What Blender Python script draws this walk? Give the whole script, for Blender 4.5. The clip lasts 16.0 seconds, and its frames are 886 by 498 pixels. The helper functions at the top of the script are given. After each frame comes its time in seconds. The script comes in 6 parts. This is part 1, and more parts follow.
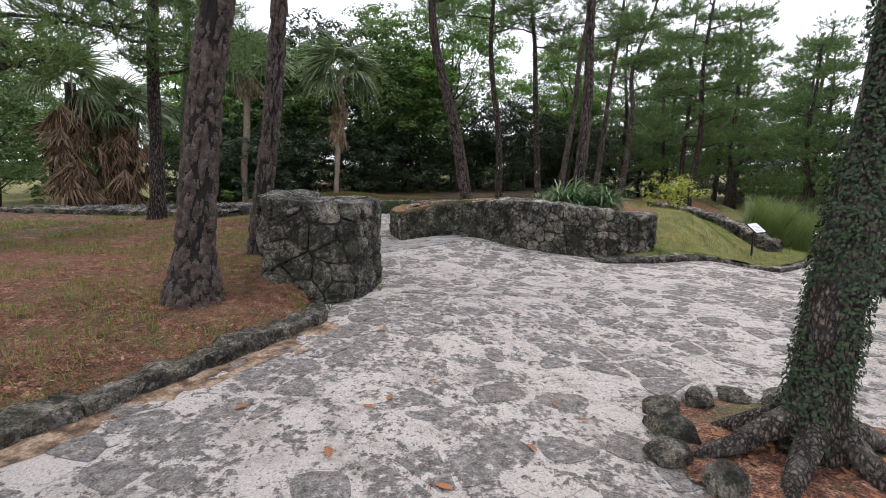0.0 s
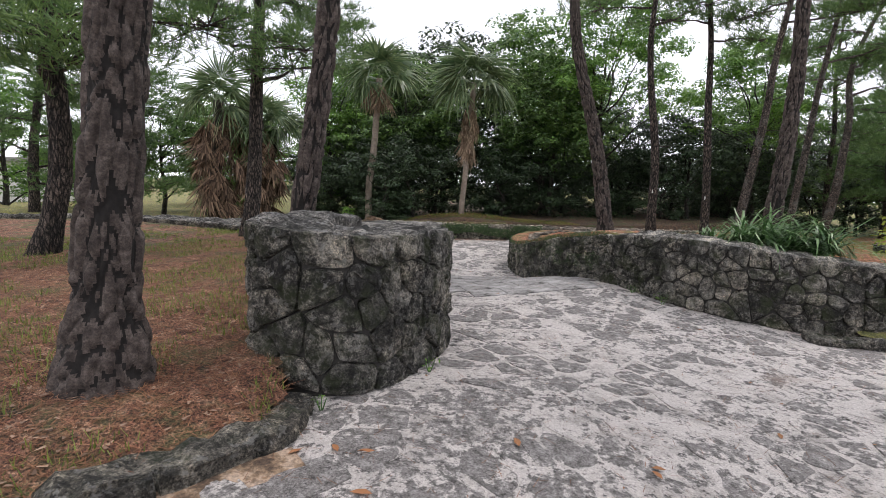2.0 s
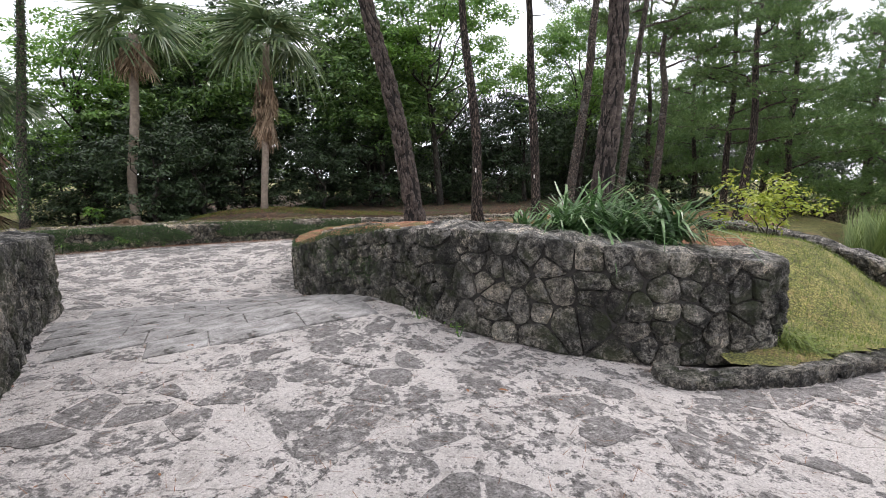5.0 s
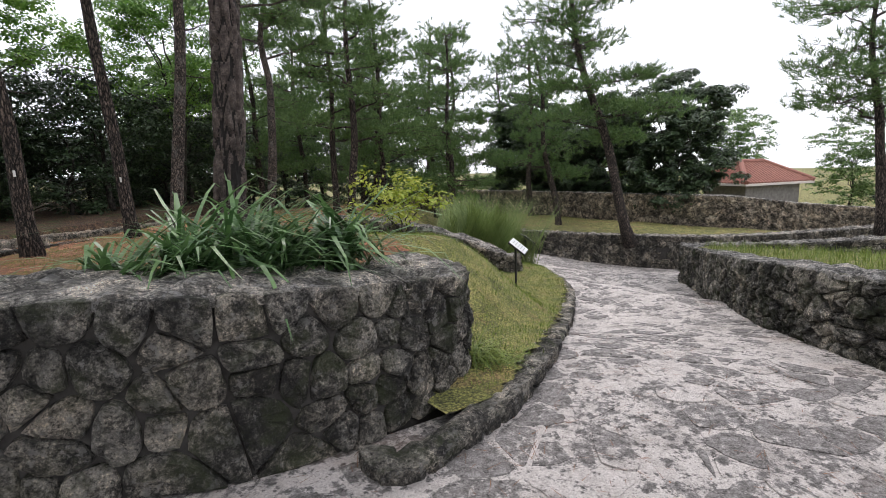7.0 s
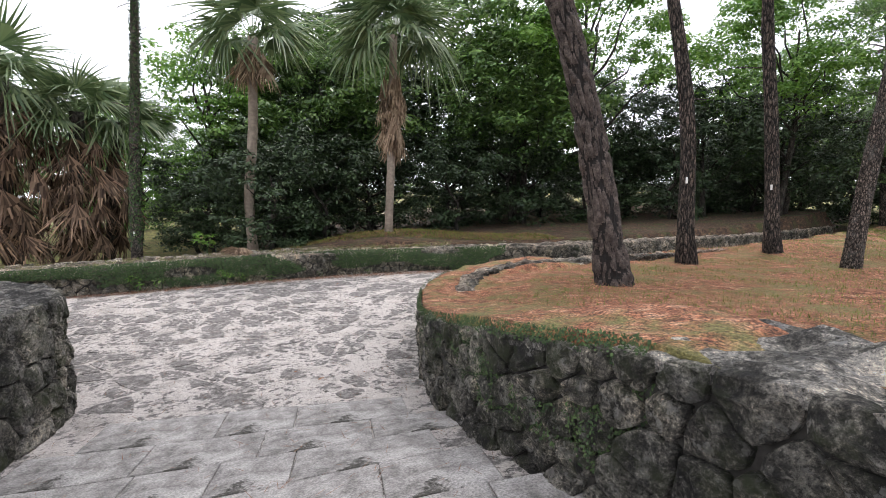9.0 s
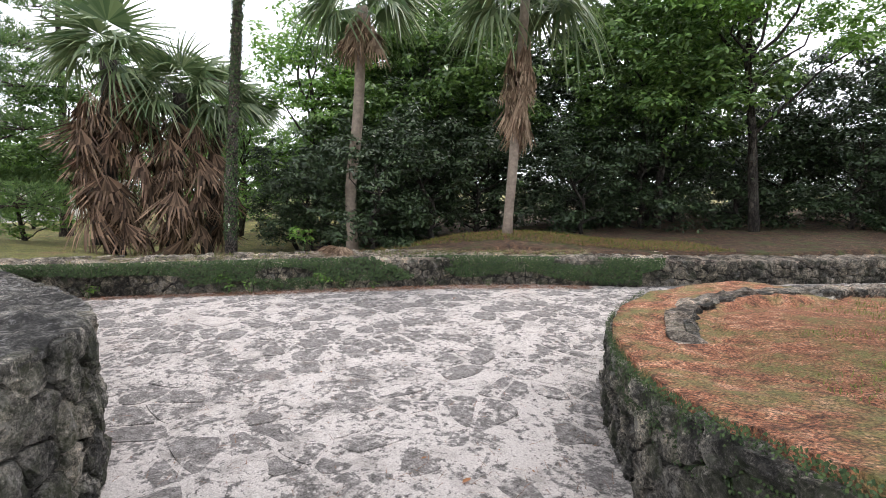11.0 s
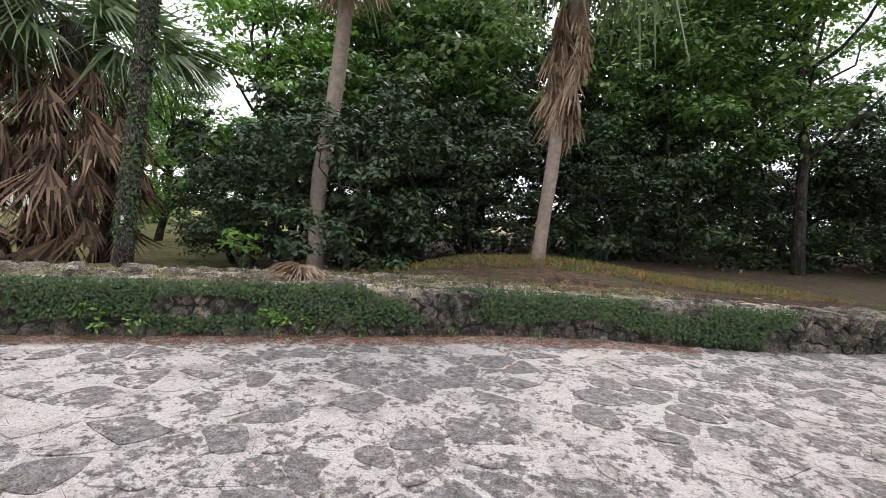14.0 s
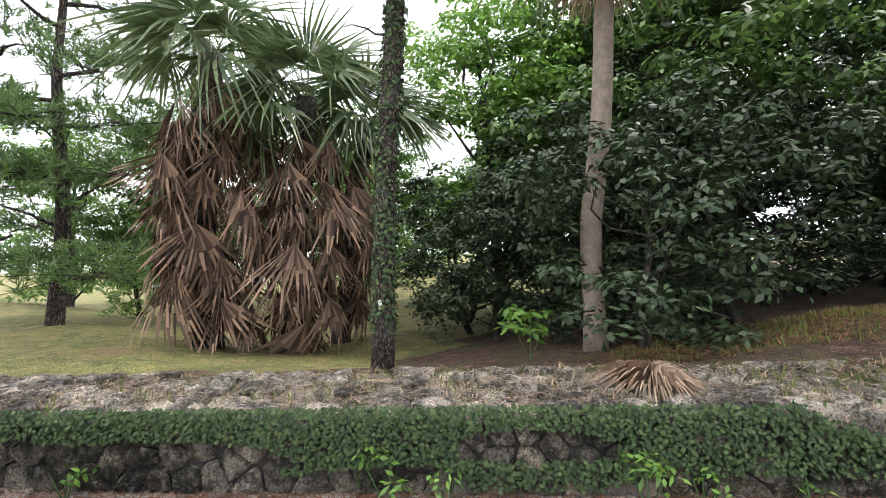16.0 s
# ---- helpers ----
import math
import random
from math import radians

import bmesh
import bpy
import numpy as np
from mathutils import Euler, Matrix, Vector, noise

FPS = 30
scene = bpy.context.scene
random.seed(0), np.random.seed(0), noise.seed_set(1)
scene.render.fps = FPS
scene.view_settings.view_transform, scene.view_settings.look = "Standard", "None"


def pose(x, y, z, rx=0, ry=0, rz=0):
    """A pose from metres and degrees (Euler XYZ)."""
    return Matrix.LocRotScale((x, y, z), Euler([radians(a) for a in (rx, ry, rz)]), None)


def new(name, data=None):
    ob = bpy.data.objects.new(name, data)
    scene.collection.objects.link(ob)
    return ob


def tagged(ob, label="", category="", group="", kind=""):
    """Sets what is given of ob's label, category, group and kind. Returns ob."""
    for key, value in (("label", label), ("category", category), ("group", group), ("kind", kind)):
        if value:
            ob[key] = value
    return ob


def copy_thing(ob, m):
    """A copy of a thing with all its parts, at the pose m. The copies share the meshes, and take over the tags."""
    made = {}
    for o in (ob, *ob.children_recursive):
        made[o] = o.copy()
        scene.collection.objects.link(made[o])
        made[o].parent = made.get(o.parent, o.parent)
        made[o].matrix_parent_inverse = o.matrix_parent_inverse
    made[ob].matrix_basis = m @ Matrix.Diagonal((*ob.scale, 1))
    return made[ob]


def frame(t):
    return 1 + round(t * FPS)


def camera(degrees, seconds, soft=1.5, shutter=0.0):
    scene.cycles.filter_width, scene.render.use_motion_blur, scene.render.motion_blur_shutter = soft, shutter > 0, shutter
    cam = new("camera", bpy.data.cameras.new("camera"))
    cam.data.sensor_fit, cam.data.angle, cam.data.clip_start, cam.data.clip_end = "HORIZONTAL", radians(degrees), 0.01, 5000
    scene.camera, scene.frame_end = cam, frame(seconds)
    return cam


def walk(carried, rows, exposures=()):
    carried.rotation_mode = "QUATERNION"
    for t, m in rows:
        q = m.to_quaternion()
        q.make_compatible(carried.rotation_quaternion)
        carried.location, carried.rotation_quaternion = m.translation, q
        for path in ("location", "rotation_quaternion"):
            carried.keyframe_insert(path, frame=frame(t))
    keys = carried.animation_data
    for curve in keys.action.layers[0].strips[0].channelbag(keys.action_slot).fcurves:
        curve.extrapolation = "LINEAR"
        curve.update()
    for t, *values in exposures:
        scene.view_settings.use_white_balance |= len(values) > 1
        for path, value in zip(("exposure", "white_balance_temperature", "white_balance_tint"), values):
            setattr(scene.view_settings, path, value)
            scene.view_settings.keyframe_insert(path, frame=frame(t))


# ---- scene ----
PATH = [
    (0, 0.249, -8.673, 1.816, 5.44, -9.63, -0.19),
    (0.5, 0.213, -7.979, 1.815, 12.31, -8.79, -0.91),
    (1, 0.281, -7.292, 1.805, 18.56, -8.61, -1.43),
    (1.5, 0.307, -6.618, 1.778, 20.52, -8.11, -1.48),
    (2, 0.437, -5.980, 1.755, 22.43, -7.43, -1.52),
    (2.5, 0.501, -5.375, 1.742, 24.12, -6.87, -1.38),
    (3, 0.577, -4.783, 1.726, 24.82, -6.68, -1.56),
    (5.5, 1.300, -1.958, 1.547, -5.31, -8.63, 1.26),
    (6, 1.399, -1.493, 1.566, -21.13, -9.38, 1.74),
    (6.5, 1.384, -1.135, 1.579, -35.24, -10.00, 1.67),
    (7, 1.320, -0.688, 1.584, -36.24, -9.47, 2.01),
    (7.5, 1.110, -0.285, 1.576, -26.00, -8.51, 3.32),
    (8, 0.807, 0.083, 1.614, -6.69, -7.34, 3.40),
    (8.5, 0.251, 0.559, 1.636, 11.90, -6.99, 2.59),
    (9, -0.256, 0.899, 1.675, 20.99, -6.81, 1.69),
    (9.5, -0.692, 1.243, 1.723, 29.06, -6.87, 0.94),
    (12, -2.676, 3.297, 1.442, 31.85, -7.19, -0.11),
    (12.5, -3.026, 3.629, 1.356, 31.58, -8.39, -1.31),
    (13, -3.475, 4.108, 1.271, 30.01, -8.45, -1.64),
    (13.5, -4.038, 4.537, 1.220, 27.02, -6.72, -3.06),
    (14, -4.647, 5.002, 1.225, 24.96, -4.12, -3.83),
    (14.5, -5.293, 5.339, 1.266, 27.94, -2.54, -2.07),
    (15, -5.894, 5.636, 1.310, 32.22, -1.02, -0.33),
    (15.5, -6.442, 5.781, 1.348, 38.31, 0.03, 1.04),
    (16, -7.018, 5.919, 1.383, 45.05, 0.52, 2.40),
]
cam = camera(83.5, 16.0, 0.65)
walk(cam, [(t, pose(x, y, z, 90 + p, r, a)) for t, x, y, z, a, p, r in PATH],
     [(0, 0.26), (2, 0.34), (3, 0.5), (5.5, 0.64), (7, 0.3), (9, 0.78), (12, 0.96), (14, 0.92), (16, 1.3)])

# world: a bright overcast sky with a soft, high sun
world = bpy.data.worlds.new("world")
scene.world = world
world.use_nodes = True
wn = world.node_tree
sky = wn.nodes.new("ShaderNodeTexSky")
sky.sky_type = "NISHITA"
sky.sun_disc = False
sky.sun_elevation, sky.sun_rotation = radians(58), radians(200)
sky.air_density, sky.dust_density = 1.0, 4.0
veil = wn.nodes.new("ShaderNodeMix")
veil.data_type = "RGBA"
veil.inputs["Factor"].default_value = 0.82
veil.inputs["B"].default_value = (9.5, 9.5, 10.3, 1)
wn.links.new(sky.outputs["Color"], veil.inputs["A"])
wbg = wn.nodes["Background"]
wbg.inputs["Strength"].default_value = 0.14
wn.links.new(veil.outputs["Result"], wbg.inputs["Color"])
sun_data = bpy.data.lights.new("sun", "SUN")
sun_data.energy, sun_data.angle, sun_data.color = 1.3, radians(14), (1.0, 0.94, 0.93)
sun = new("sun", sun_data)
sun.matrix_world = pose(0, 0, 30, 32, 0, 160)


# ---- materials ----
def material(name, rough=0.9):
    m = bpy.data.materials.new(name)
    m.use_nodes = True
    nt = m.node_tree
    b = nt.nodes["Principled BSDF"]
    b.inputs["Roughness"].default_value = rough
    return m, nt, b


def node(nt, kind, **inputs):
    n = nt.nodes.new(kind)
    for k, v in inputs.items():
        n.inputs[k.replace("_", " ")].default_value = v
    return n


def coords(nt):
    return nt.nodes.new("ShaderNodeTexCoord").outputs["Object"]


def place_coords(nt):
    return nt.nodes.new("ShaderNodeNewGeometry").outputs["Position"]


def noise_tex(nt, scale, detail=6.0, rough=0.6, vec=None):
    n = node(nt, "ShaderNodeTexNoise", Scale=scale, Detail=detail, Roughness=rough)
    if vec is not None:
        nt.links.new(vec, n.inputs["Vector"])
    return n.outputs["Fac"]


def ramp(nt, fac, stops):
    r = nt.nodes.new("ShaderNodeValToRGB")
    nt.links.new(fac, r.inputs["Fac"])
    el = r.color_ramp.elements
    while len(el) < len(stops):
        el.new(0.5)
    for e, (p, c) in zip(el, stops):
        e.position = p
        e.color = (*c, 1) if len(c) == 3 else c
    return r.outputs["Color"]


def mixc(nt, fac, a, b, mode="MIX"):
    n = nt.nodes.new("ShaderNodeMix")
    n.data_type, n.blend_type = "RGBA", mode
    for key, v in (("Factor", fac), ("A", a), ("B", b)):
        sock = [s for s in n.inputs if s.name == key and (s.type == "RGBA" or key == "Factor")][0]
        if isinstance(v, (int, float)):
            sock.default_value = v
        elif isinstance(v, tuple):
            sock.default_value = (*v, 1)
        else:
            nt.links.new(v, sock)
    return [o for o in n.outputs if o.type == "RGBA"][0]


def bump(nt, b, height, strength, dist=0.02, normal=None):
    n = nt.nodes.new("ShaderNodeBump")
    n.inputs["Strength"].default_value = strength
    n.inputs["Distance"].default_value = dist
    nt.links.new(height, n.inputs["Height"])
    if normal is not None:
        nt.links.new(normal, n.inputs["Normal"])
    nt.links.new(n.outputs["Normal"], b.inputs["Normal"])
    return n.outputs["Normal"]


def math_node(nt, op, a, b):
    n = nt.nodes.new("ShaderNodeMath")
    n.operation = op
    for i, v in enumerate((a, b)):
        if isinstance(v, (int, float)):
            n.inputs[i].default_value = v
        else:
            nt.links.new(v, n.inputs[i])
    return n.outputs[0]


def per_object(nt):
    return nt.nodes.new("ShaderNodeObjectInfo").outputs["Random"]


def per_island(nt):
    return nt.nodes.new("ShaderNodeNewGeometry").outputs["Random Per Island"]


def stone_material(name, dark, mid, light, moss=None, moss_amount=0.5, joined=False, scale=1.0, pale=(0.36, 0.35, 0.33)):
    m, nt, b = material(name, 0.93)
    co = place_coords(nt)
    rnd = per_island(nt) if joined else per_object(nt)
    n1 = noise_tex(nt, 7.5 * scale, 11, 0.75, co)
    n2 = noise_tex(nt, 60 * scale, 7, 0.8, co)
    n3 = noise_tex(nt, 1.4 * scale, 6, 0.65, co)
    n4 = noise_tex(nt, 19 * scale, 9, 0.78, co)
    shift = math_node(nt, "ADD", math_node(nt, "MULTIPLY", n1, 0.9), math_node(nt, "MULTIPLY", n4, 0.9))
    shift = math_node(nt, "ADD", shift, math_node(nt, "MULTIPLY", n3, 0.7))
    shift = math_node(nt, "ADD", shift, math_node(nt, "MULTIPLY", math_node(nt, "SUBTRACT", rnd, 0.5), 0.13))
    shift = math_node(nt, "SUBTRACT", shift, 0.75)
    c = ramp(nt, shift, [(0.34, dark), (0.47, mid), (0.58, light), (0.7, pale)])
    tint = ramp(nt, math_node(nt, "FRACT", math_node(nt, "MULTIPLY", rnd, 7.31), 0.0), [(0.0, (0.72, 0.7, 0.67)), (0.4, (0.98, 0.97, 0.96)), (0.7, (1.08, 1.02, 0.94)), (1.0, (1.35, 1.32, 1.27))])
    c = mixc(nt, 0.9, c, tint, "MULTIPLY")
    speck = ramp(nt, n2, [(0.38, (0.14, 0.14, 0.135)), (0.45, (0.8, 0.8, 0.8)), (0.55, (1.15, 1.15, 1.12)), (0.64, (2.2, 2.15, 2.05))])
    c = mixc(nt, 1.0, c, speck, "MULTIPLY")
    crust = ramp(nt, noise_tex(nt, 5.2 * scale, 10, 0.78, co), [(0.43, (0.22, 0.22, 0.21)), (0.485, (0.95, 0.95, 0.95)), (0.6, (1.4, 1.37, 1.32))])
    c = mixc(nt, 0.9, c, crust, "MULTIPLY")
    lich = ramp(nt, noise_tex(nt, 11 * scale, 6, 0.7, co), [(0.57, (0, 0, 0)), (0.605, (1, 1, 1))])
    c = mixc(nt, math_node(nt, "MULTIPLY", lich, 0.62), c, pale)
    stain = ramp(nt, noise_tex(nt, 2.3 * scale, 8, 0.72, co), [(0.4, (0.3, 0.3, 0.29)), (0.5, (1, 1, 1)), (0.62, (1.55, 1.5, 1.42))])
    c = mixc(nt, 0.9, c, stain, "MULTIPLY")
    if moss:
        mf = ramp(nt, noise_tex(nt, 3.4, 11, 0.75, co), [(0.6 - 0.14 * moss_amount, (0, 0, 0)), (0.72 - 0.1 * moss_amount, (1, 1, 1))])
        c = mixc(nt, math_node(nt, "MULTIPLY", mf, moss_amount), c, moss)
    nt.links.new(c, b.inputs["Base Color"])
    h = math_node(nt, "ADD", math_node(nt, "ADD", math_node(nt, "MULTIPLY", n1, 0.5), math_node(nt, "MULTIPLY", n4, 1.4)), math_node(nt, "MULTIPLY", n2, 1.5))
    bump(nt, b, h, 1.0, 0.06)
    return m


def ground_material(name, stops, scale, fine, patch=None, patch_stops=(0.5, 0.62), bump_d=0.02, mild=False):
    m, nt, b = material(name, 0.95)
    co = coords(nt)
    n1 = noise_tex(nt, scale, 8, 0.65, co)
    n2 = noise_tex(nt, fine, 5, 0.7, co)
    c = ramp(nt, n1, stops)
    c = mixc(nt, 1.0, c, ramp(nt, n2, [(0.38, (0.62, 0.62, 0.62)), (0.5, (1, 1, 1)), (0.62, (1.35, 1.33, 1.3))] if mild else [(0.38, (0.18, 0.18, 0.18)), (0.5, (0.95, 0.95, 0.95)), (0.62, (2.4, 2.3, 2.15))]), "MULTIPLY")
    if patch:
        f = ramp(nt, noise_tex(nt, 1.3, 9, 0.72, co), [(patch_stops[0], (0, 0, 0)), (patch_stops[1], (1, 1, 1))])
        pc = mixc(nt, 0.8, patch, ramp(nt, n2, [(0.36, (0.3, 0.3, 0.3)), (0.5, (1, 1, 1)), (0.64, (1.9, 1.9, 1.9))]), "MULTIPLY")
        c = mixc(nt, f, c, pc)
    nt.links.new(c, b.inputs["Base Color"])
    bump(nt, b, math_node(nt, "ADD", n1, n2), 0.8, bump_d)
    return m


def leaf_material(name, a, b2, rough=0.55, trans=0.25):
    m, nt, b = material(name, rough)
    rnd = per_island(nt)
    c = ramp(nt, rnd, [(0.0, a), (0.6, tuple((p + q) / 2 for p, q in zip(a, b2))), (1.0, b2)])
    c = mixc(nt, 0.5, c, ramp(nt, per_object(nt), [(0, (0.8, 0.85, 0.8)), (1, (1.2, 1.15, 1.1))]), "MULTIPLY")
    nt.links.new(c, b.inputs["Base Color"])
    tr = nt.nodes.new("ShaderNodeBsdfTranslucent")
    nt.links.new(c, tr.inputs["Color"])
    mx = nt.nodes.new("ShaderNodeMixShader")
    mx.inputs[0].default_value = trans
    out = nt.nodes["Material Output"]
    nt.links.new(b.outputs[0], mx.inputs[1])
    nt.links.new(tr.outputs[0], mx.inputs[2])
    nt.links.new(mx.outputs[0], out.inputs["Surface"])
    return m


def bark_material(name, dark, light, sx, sz, depth=0.03, lichen=None):
    m, nt, b = material(name, 0.95)
    co = coords(nt)
    mp = nt.nodes.new("ShaderNodeMapping")
    mp.inputs["Scale"].default_value = (sx, sx, sz)
    nt.links.new(co, mp.inputs["Vector"])
    warp = node(nt, "ShaderNodeTexNoise", Scale=0.9, Detail=5.0, Roughness=0.65)
    nt.links.new(mp.outputs[0], warp.inputs["Vector"])
    off = nt.nodes.new("ShaderNodeVectorMath")
    off.operation = "MULTIPLY_ADD"
    off.inputs[1].default_value = (1.5, 1.5, 1.5)
    nt.links.new(warp.outputs["Color"], off.inputs[0])
    nt.links.new(mp.outputs[0], off.inputs[2])
    v = nt.nodes.new("ShaderNodeTexVoronoi")
    v.feature = "DISTANCE_TO_EDGE"
    v.inputs["Scale"].default_value = 1.0
    nt.links.new(off.outputs[0], v.inputs["Vector"])
    vc = nt.nodes.new("ShaderNodeTexVoronoi")
    vc.inputs["Scale"].default_value = 1.0
    nt.links.new(off.outputs[0], vc.inputs["Vector"])
    n = noise_tex(nt, 55, 7, 0.75, co)
    wide = noise_tex(nt, 2.2, 4, 0.6, co)
    plate = ramp(nt, v.outputs["Distance"], [(0.02, (0, 0, 0)), (0.12, (0.4, 0.4, 0.4)), (0.27, (1, 1, 1))])
    c = mixc(nt, plate, dark, light)
    bw = nt.nodes.new("ShaderNodeRGBToBW")
    nt.links.new(vc.outputs["Color"], bw.inputs[0])
    c = mixc(nt, 0.8, c, ramp(nt, bw.outputs[0], [(0.2, (0.55, 0.54, 0.53)), (0.8, (1.35, 1.33, 1.3))]), "MULTIPLY")
    c = mixc(nt, 0.85, c, ramp(nt, n, [(0.36, (0.2, 0.19, 0.185)), (0.5, (0.9, 0.9, 0.9)), (0.66, (2.3, 2.2, 2.1))]), "MULTIPLY")
    c = mixc(nt, 0.8, c, ramp(nt, wide, [(0.3, (0.7, 0.68, 0.66)), (0.7, (1.3, 1.28, 1.25))]), "MULTIPLY")
    grey = nt.nodes.new("ShaderNodeHueSaturation")
    grey.inputs["Saturation"].default_value = 0.95
    nt.links.new(c, grey.inputs["Color"])
    c = grey.outputs["Color"]
    if lichen:
        f = ramp(nt, noise_tex(nt, 4.0, 9, 0.7, co), [(0.52, (0, 0, 0)), (0.64, (1, 1, 1))])
        c = mixc(nt, math_node(nt, "MULTIPLY", f, 0.45), c, lichen)
    nt.links.new(c, b.inputs["Base Color"])
    h = math_node(nt, "ADD", math_node(nt, "MULTIPLY", plate, 1.0), math_node(nt, "MULTIPLY", n, 0.6))
    bump(nt, b, h, 1.0, depth)
    return m


def plain(name, col, rough=0.6, var=0.25, scale=14.0, metal=0.0):
    m, nt, b = material(name, rough)
    n = noise_tex(nt, scale, 5, 0.6, coords(nt))
    lo, hi = tuple(c * (1 - var) for c in col), tuple(min(1, c * (1 + var)) for c in col)
    nt.links.new(ramp(nt, n, [(0.3, lo), (0.7, hi)]), b.inputs["Base Color"])
    b.inputs["Metallic"].default_value = metal
    bump(nt, b, n, 0.2, 0.004)
    return m


def paving_material(name, joined, bias):
    """Lime crust and grey stone; bias: how far the crust is worn off."""
    m, nt, b = material(name, 0.9)
    co = place_coords(nt)
    big = noise_tex(nt, 0.5, 4, 0.55, co)
    mid = noise_tex(nt, 4.2, 10, 0.7, co)
    sm = noise_tex(nt, 15, 8, 0.73, co)
    fine = noise_tex(nt, 70, 6, 0.75, co)
    white = ramp(nt, fine, [(0.36, (0.47, 0.43, 0.4)), (0.5, (0.63, 0.582, 0.55)), (0.62, (0.76, 0.712, 0.68))])
    grey = ramp(nt, math_node(nt, "ADD", math_node(nt, "MULTIPLY", sm, 0.5), math_node(nt, "MULTIPLY", fine, 0.5)), [(0.39, (0.06, 0.055, 0.051)), (0.49, (0.21, 0.195, 0.185)), (0.58, (0.4, 0.375, 0.36))])
    rnd = per_island(nt) if joined else per_object(nt)
    s = math_node(nt, "SUBTRACT", math_node(nt, "ADD", math_node(nt, "MULTIPLY", mid, 1.3), math_node(nt, "MULTIPLY", sm, 1.4)), 0.85)
    s = math_node(nt, "ADD", s, math_node(nt, "MULTIPLY", math_node(nt, "SUBTRACT", big, 0.5), 0.55))
    s = math_node(nt, "ADD", s, -bias)
    if bias > 0:
        s = math_node(nt, "ADD", s, math_node(nt, "MULTIPLY", math_node(nt, "SUBTRACT", rnd, 0.5), 0.42))
    f = ramp(nt, s, [(0.43, (0, 0, 0)), (0.48, (0.4, 0.4, 0.4)), (0.53, (1, 1, 1))])
    worn = ramp(nt, noise_tex(nt, 2.6, 9, 0.75, co), [(0.38, (0.58, 0.57, 0.56)), (0.5, (1, 1, 1))])
    white = mixc(nt, 0.8, white, worn, "MULTIPLY")
    c = mixc(nt, f, grey, white)
    red = ramp(nt, noise_tex(nt, 0.8, 8, 0.65, co), [(0.6, (0, 0, 0)), (0.76, (1, 1, 1))])
    c = mixc(nt, math_node(nt, "MULTIPLY", red, 0.45), c, (0.33, 0.2, 0.135))
    pits = ramp(nt, noise_tex(nt, 110, 4, 0.7, co), [(0.34, (0.15, 0.15, 0.15)), (0.42, (1, 1, 1))])
    c = mixc(nt, 0.75, c, pits, "MULTIPLY")
    grit = ramp(nt, noise_tex(nt, 34, 3, 0.6, co), [(0.33, (0.2, 0.19, 0.18)), (0.39, (1, 1, 1))])
    c = mixc(nt, 0.8, c, grit, "MULTIPLY")
    nt.links.new(c, b.inputs["Base Color"])
    nt.links.new(ramp(nt, mid, [(0.3, (0.6, 0.6, 0.6)), (0.6, (0.92, 0.92, 0.92))]), b.inputs["Roughness"])
    bump(nt, b, math_node(nt, "ADD", math_node(nt, "MULTIPLY", s, 2.0), math_node(nt, "ADD", sm, math_node(nt, "MULTIPLY", fine, 0.6))), 0.9, 0.016)
    return m


M_STONE = stone_material("weathered_limestone", (0.022, 0.021, 0.0195), (0.125, 0.121, 0.112), (0.33, 0.318, 0.295), (0.042, 0.055, 0.016), 0.85)
M_STONE_MOSS = stone_material("mossy_limestone", (0.045, 0.043, 0.036), (0.17, 0.16, 0.135), (0.36, 0.33, 0.28), (0.03, 0.05, 0.016), 0.7)
M_STONE_J = stone_material("limestone_rubble", (0.03, 0.029, 0.027), (0.1, 0.095, 0.086), (0.22, 0.205, 0.18), (0.045, 0.055, 0.022), 0.4, joined=True)
M_STONE_PALE = stone_material("pale_limestone_rubble", (0.07, 0.06, 0.05), (0.22, 0.19, 0.155), (0.38, 0.335, 0.275), joined=True, pale=(0.5, 0.45, 0.38))
M_CAP = stone_material("wall_cap_stone", (0.06, 0.059, 0.058), (0.21, 0.206, 0.202), (0.42, 0.413, 0.405), (0.06, 0.065, 0.03), 0.35, joined=False, pale=(0.5, 0.49, 0.48))
M_CAP_EARTH = stone_material("earthy_wall_cap", (0.13, 0.1, 0.08), (0.36, 0.3, 0.25), (0.55, 0.48, 0.41), (0.11, 0.115, 0.045), 0.5, joined=False, pale=(0.46, 0.42, 0.37))
M_CAP_PALE = stone_material("pale_cap_stone", (0.15, 0.13, 0.11), (0.4, 0.36, 0.32), (0.6, 0.56, 0.5), (0.1, 0.11, 0.05), 0.25, pale=(0.7, 0.67, 0.62))
M_MORTAR = plain("dark_joint_mortar", (0.045, 0.042, 0.038), 0.95, 0.5, 20)
M_PAVE = paving_material("worn_lime_mortar", True, -0.055)
M_COBBLE = paving_material("worn_paving_stone", False, 0.055)
M_COBBLE_J = paving_material("worn_paving_stones", True, 0.055)
M_SLAB = ground_material("grey_paving_slab", [(0.36, (0.15, 0.143, 0.137)), (0.48, (0.26, 0.248, 0.24)), (0.64, (0.4, 0.385, 0.375))], 5.5, 75, (0.055, 0.052, 0.046), (0.57, 0.62), 0.004, mild=True)
M_NEEDLE = ground_material("pine_needle_litter", [(0.34, (0.045, 0.022, 0.015)), (0.5, (0.17, 0.075, 0.047)), (0.66, (0.36, 0.22, 0.15))], 9, 60, (0.1, 0.1, 0.042), (0.48, 0.6), 0.04)
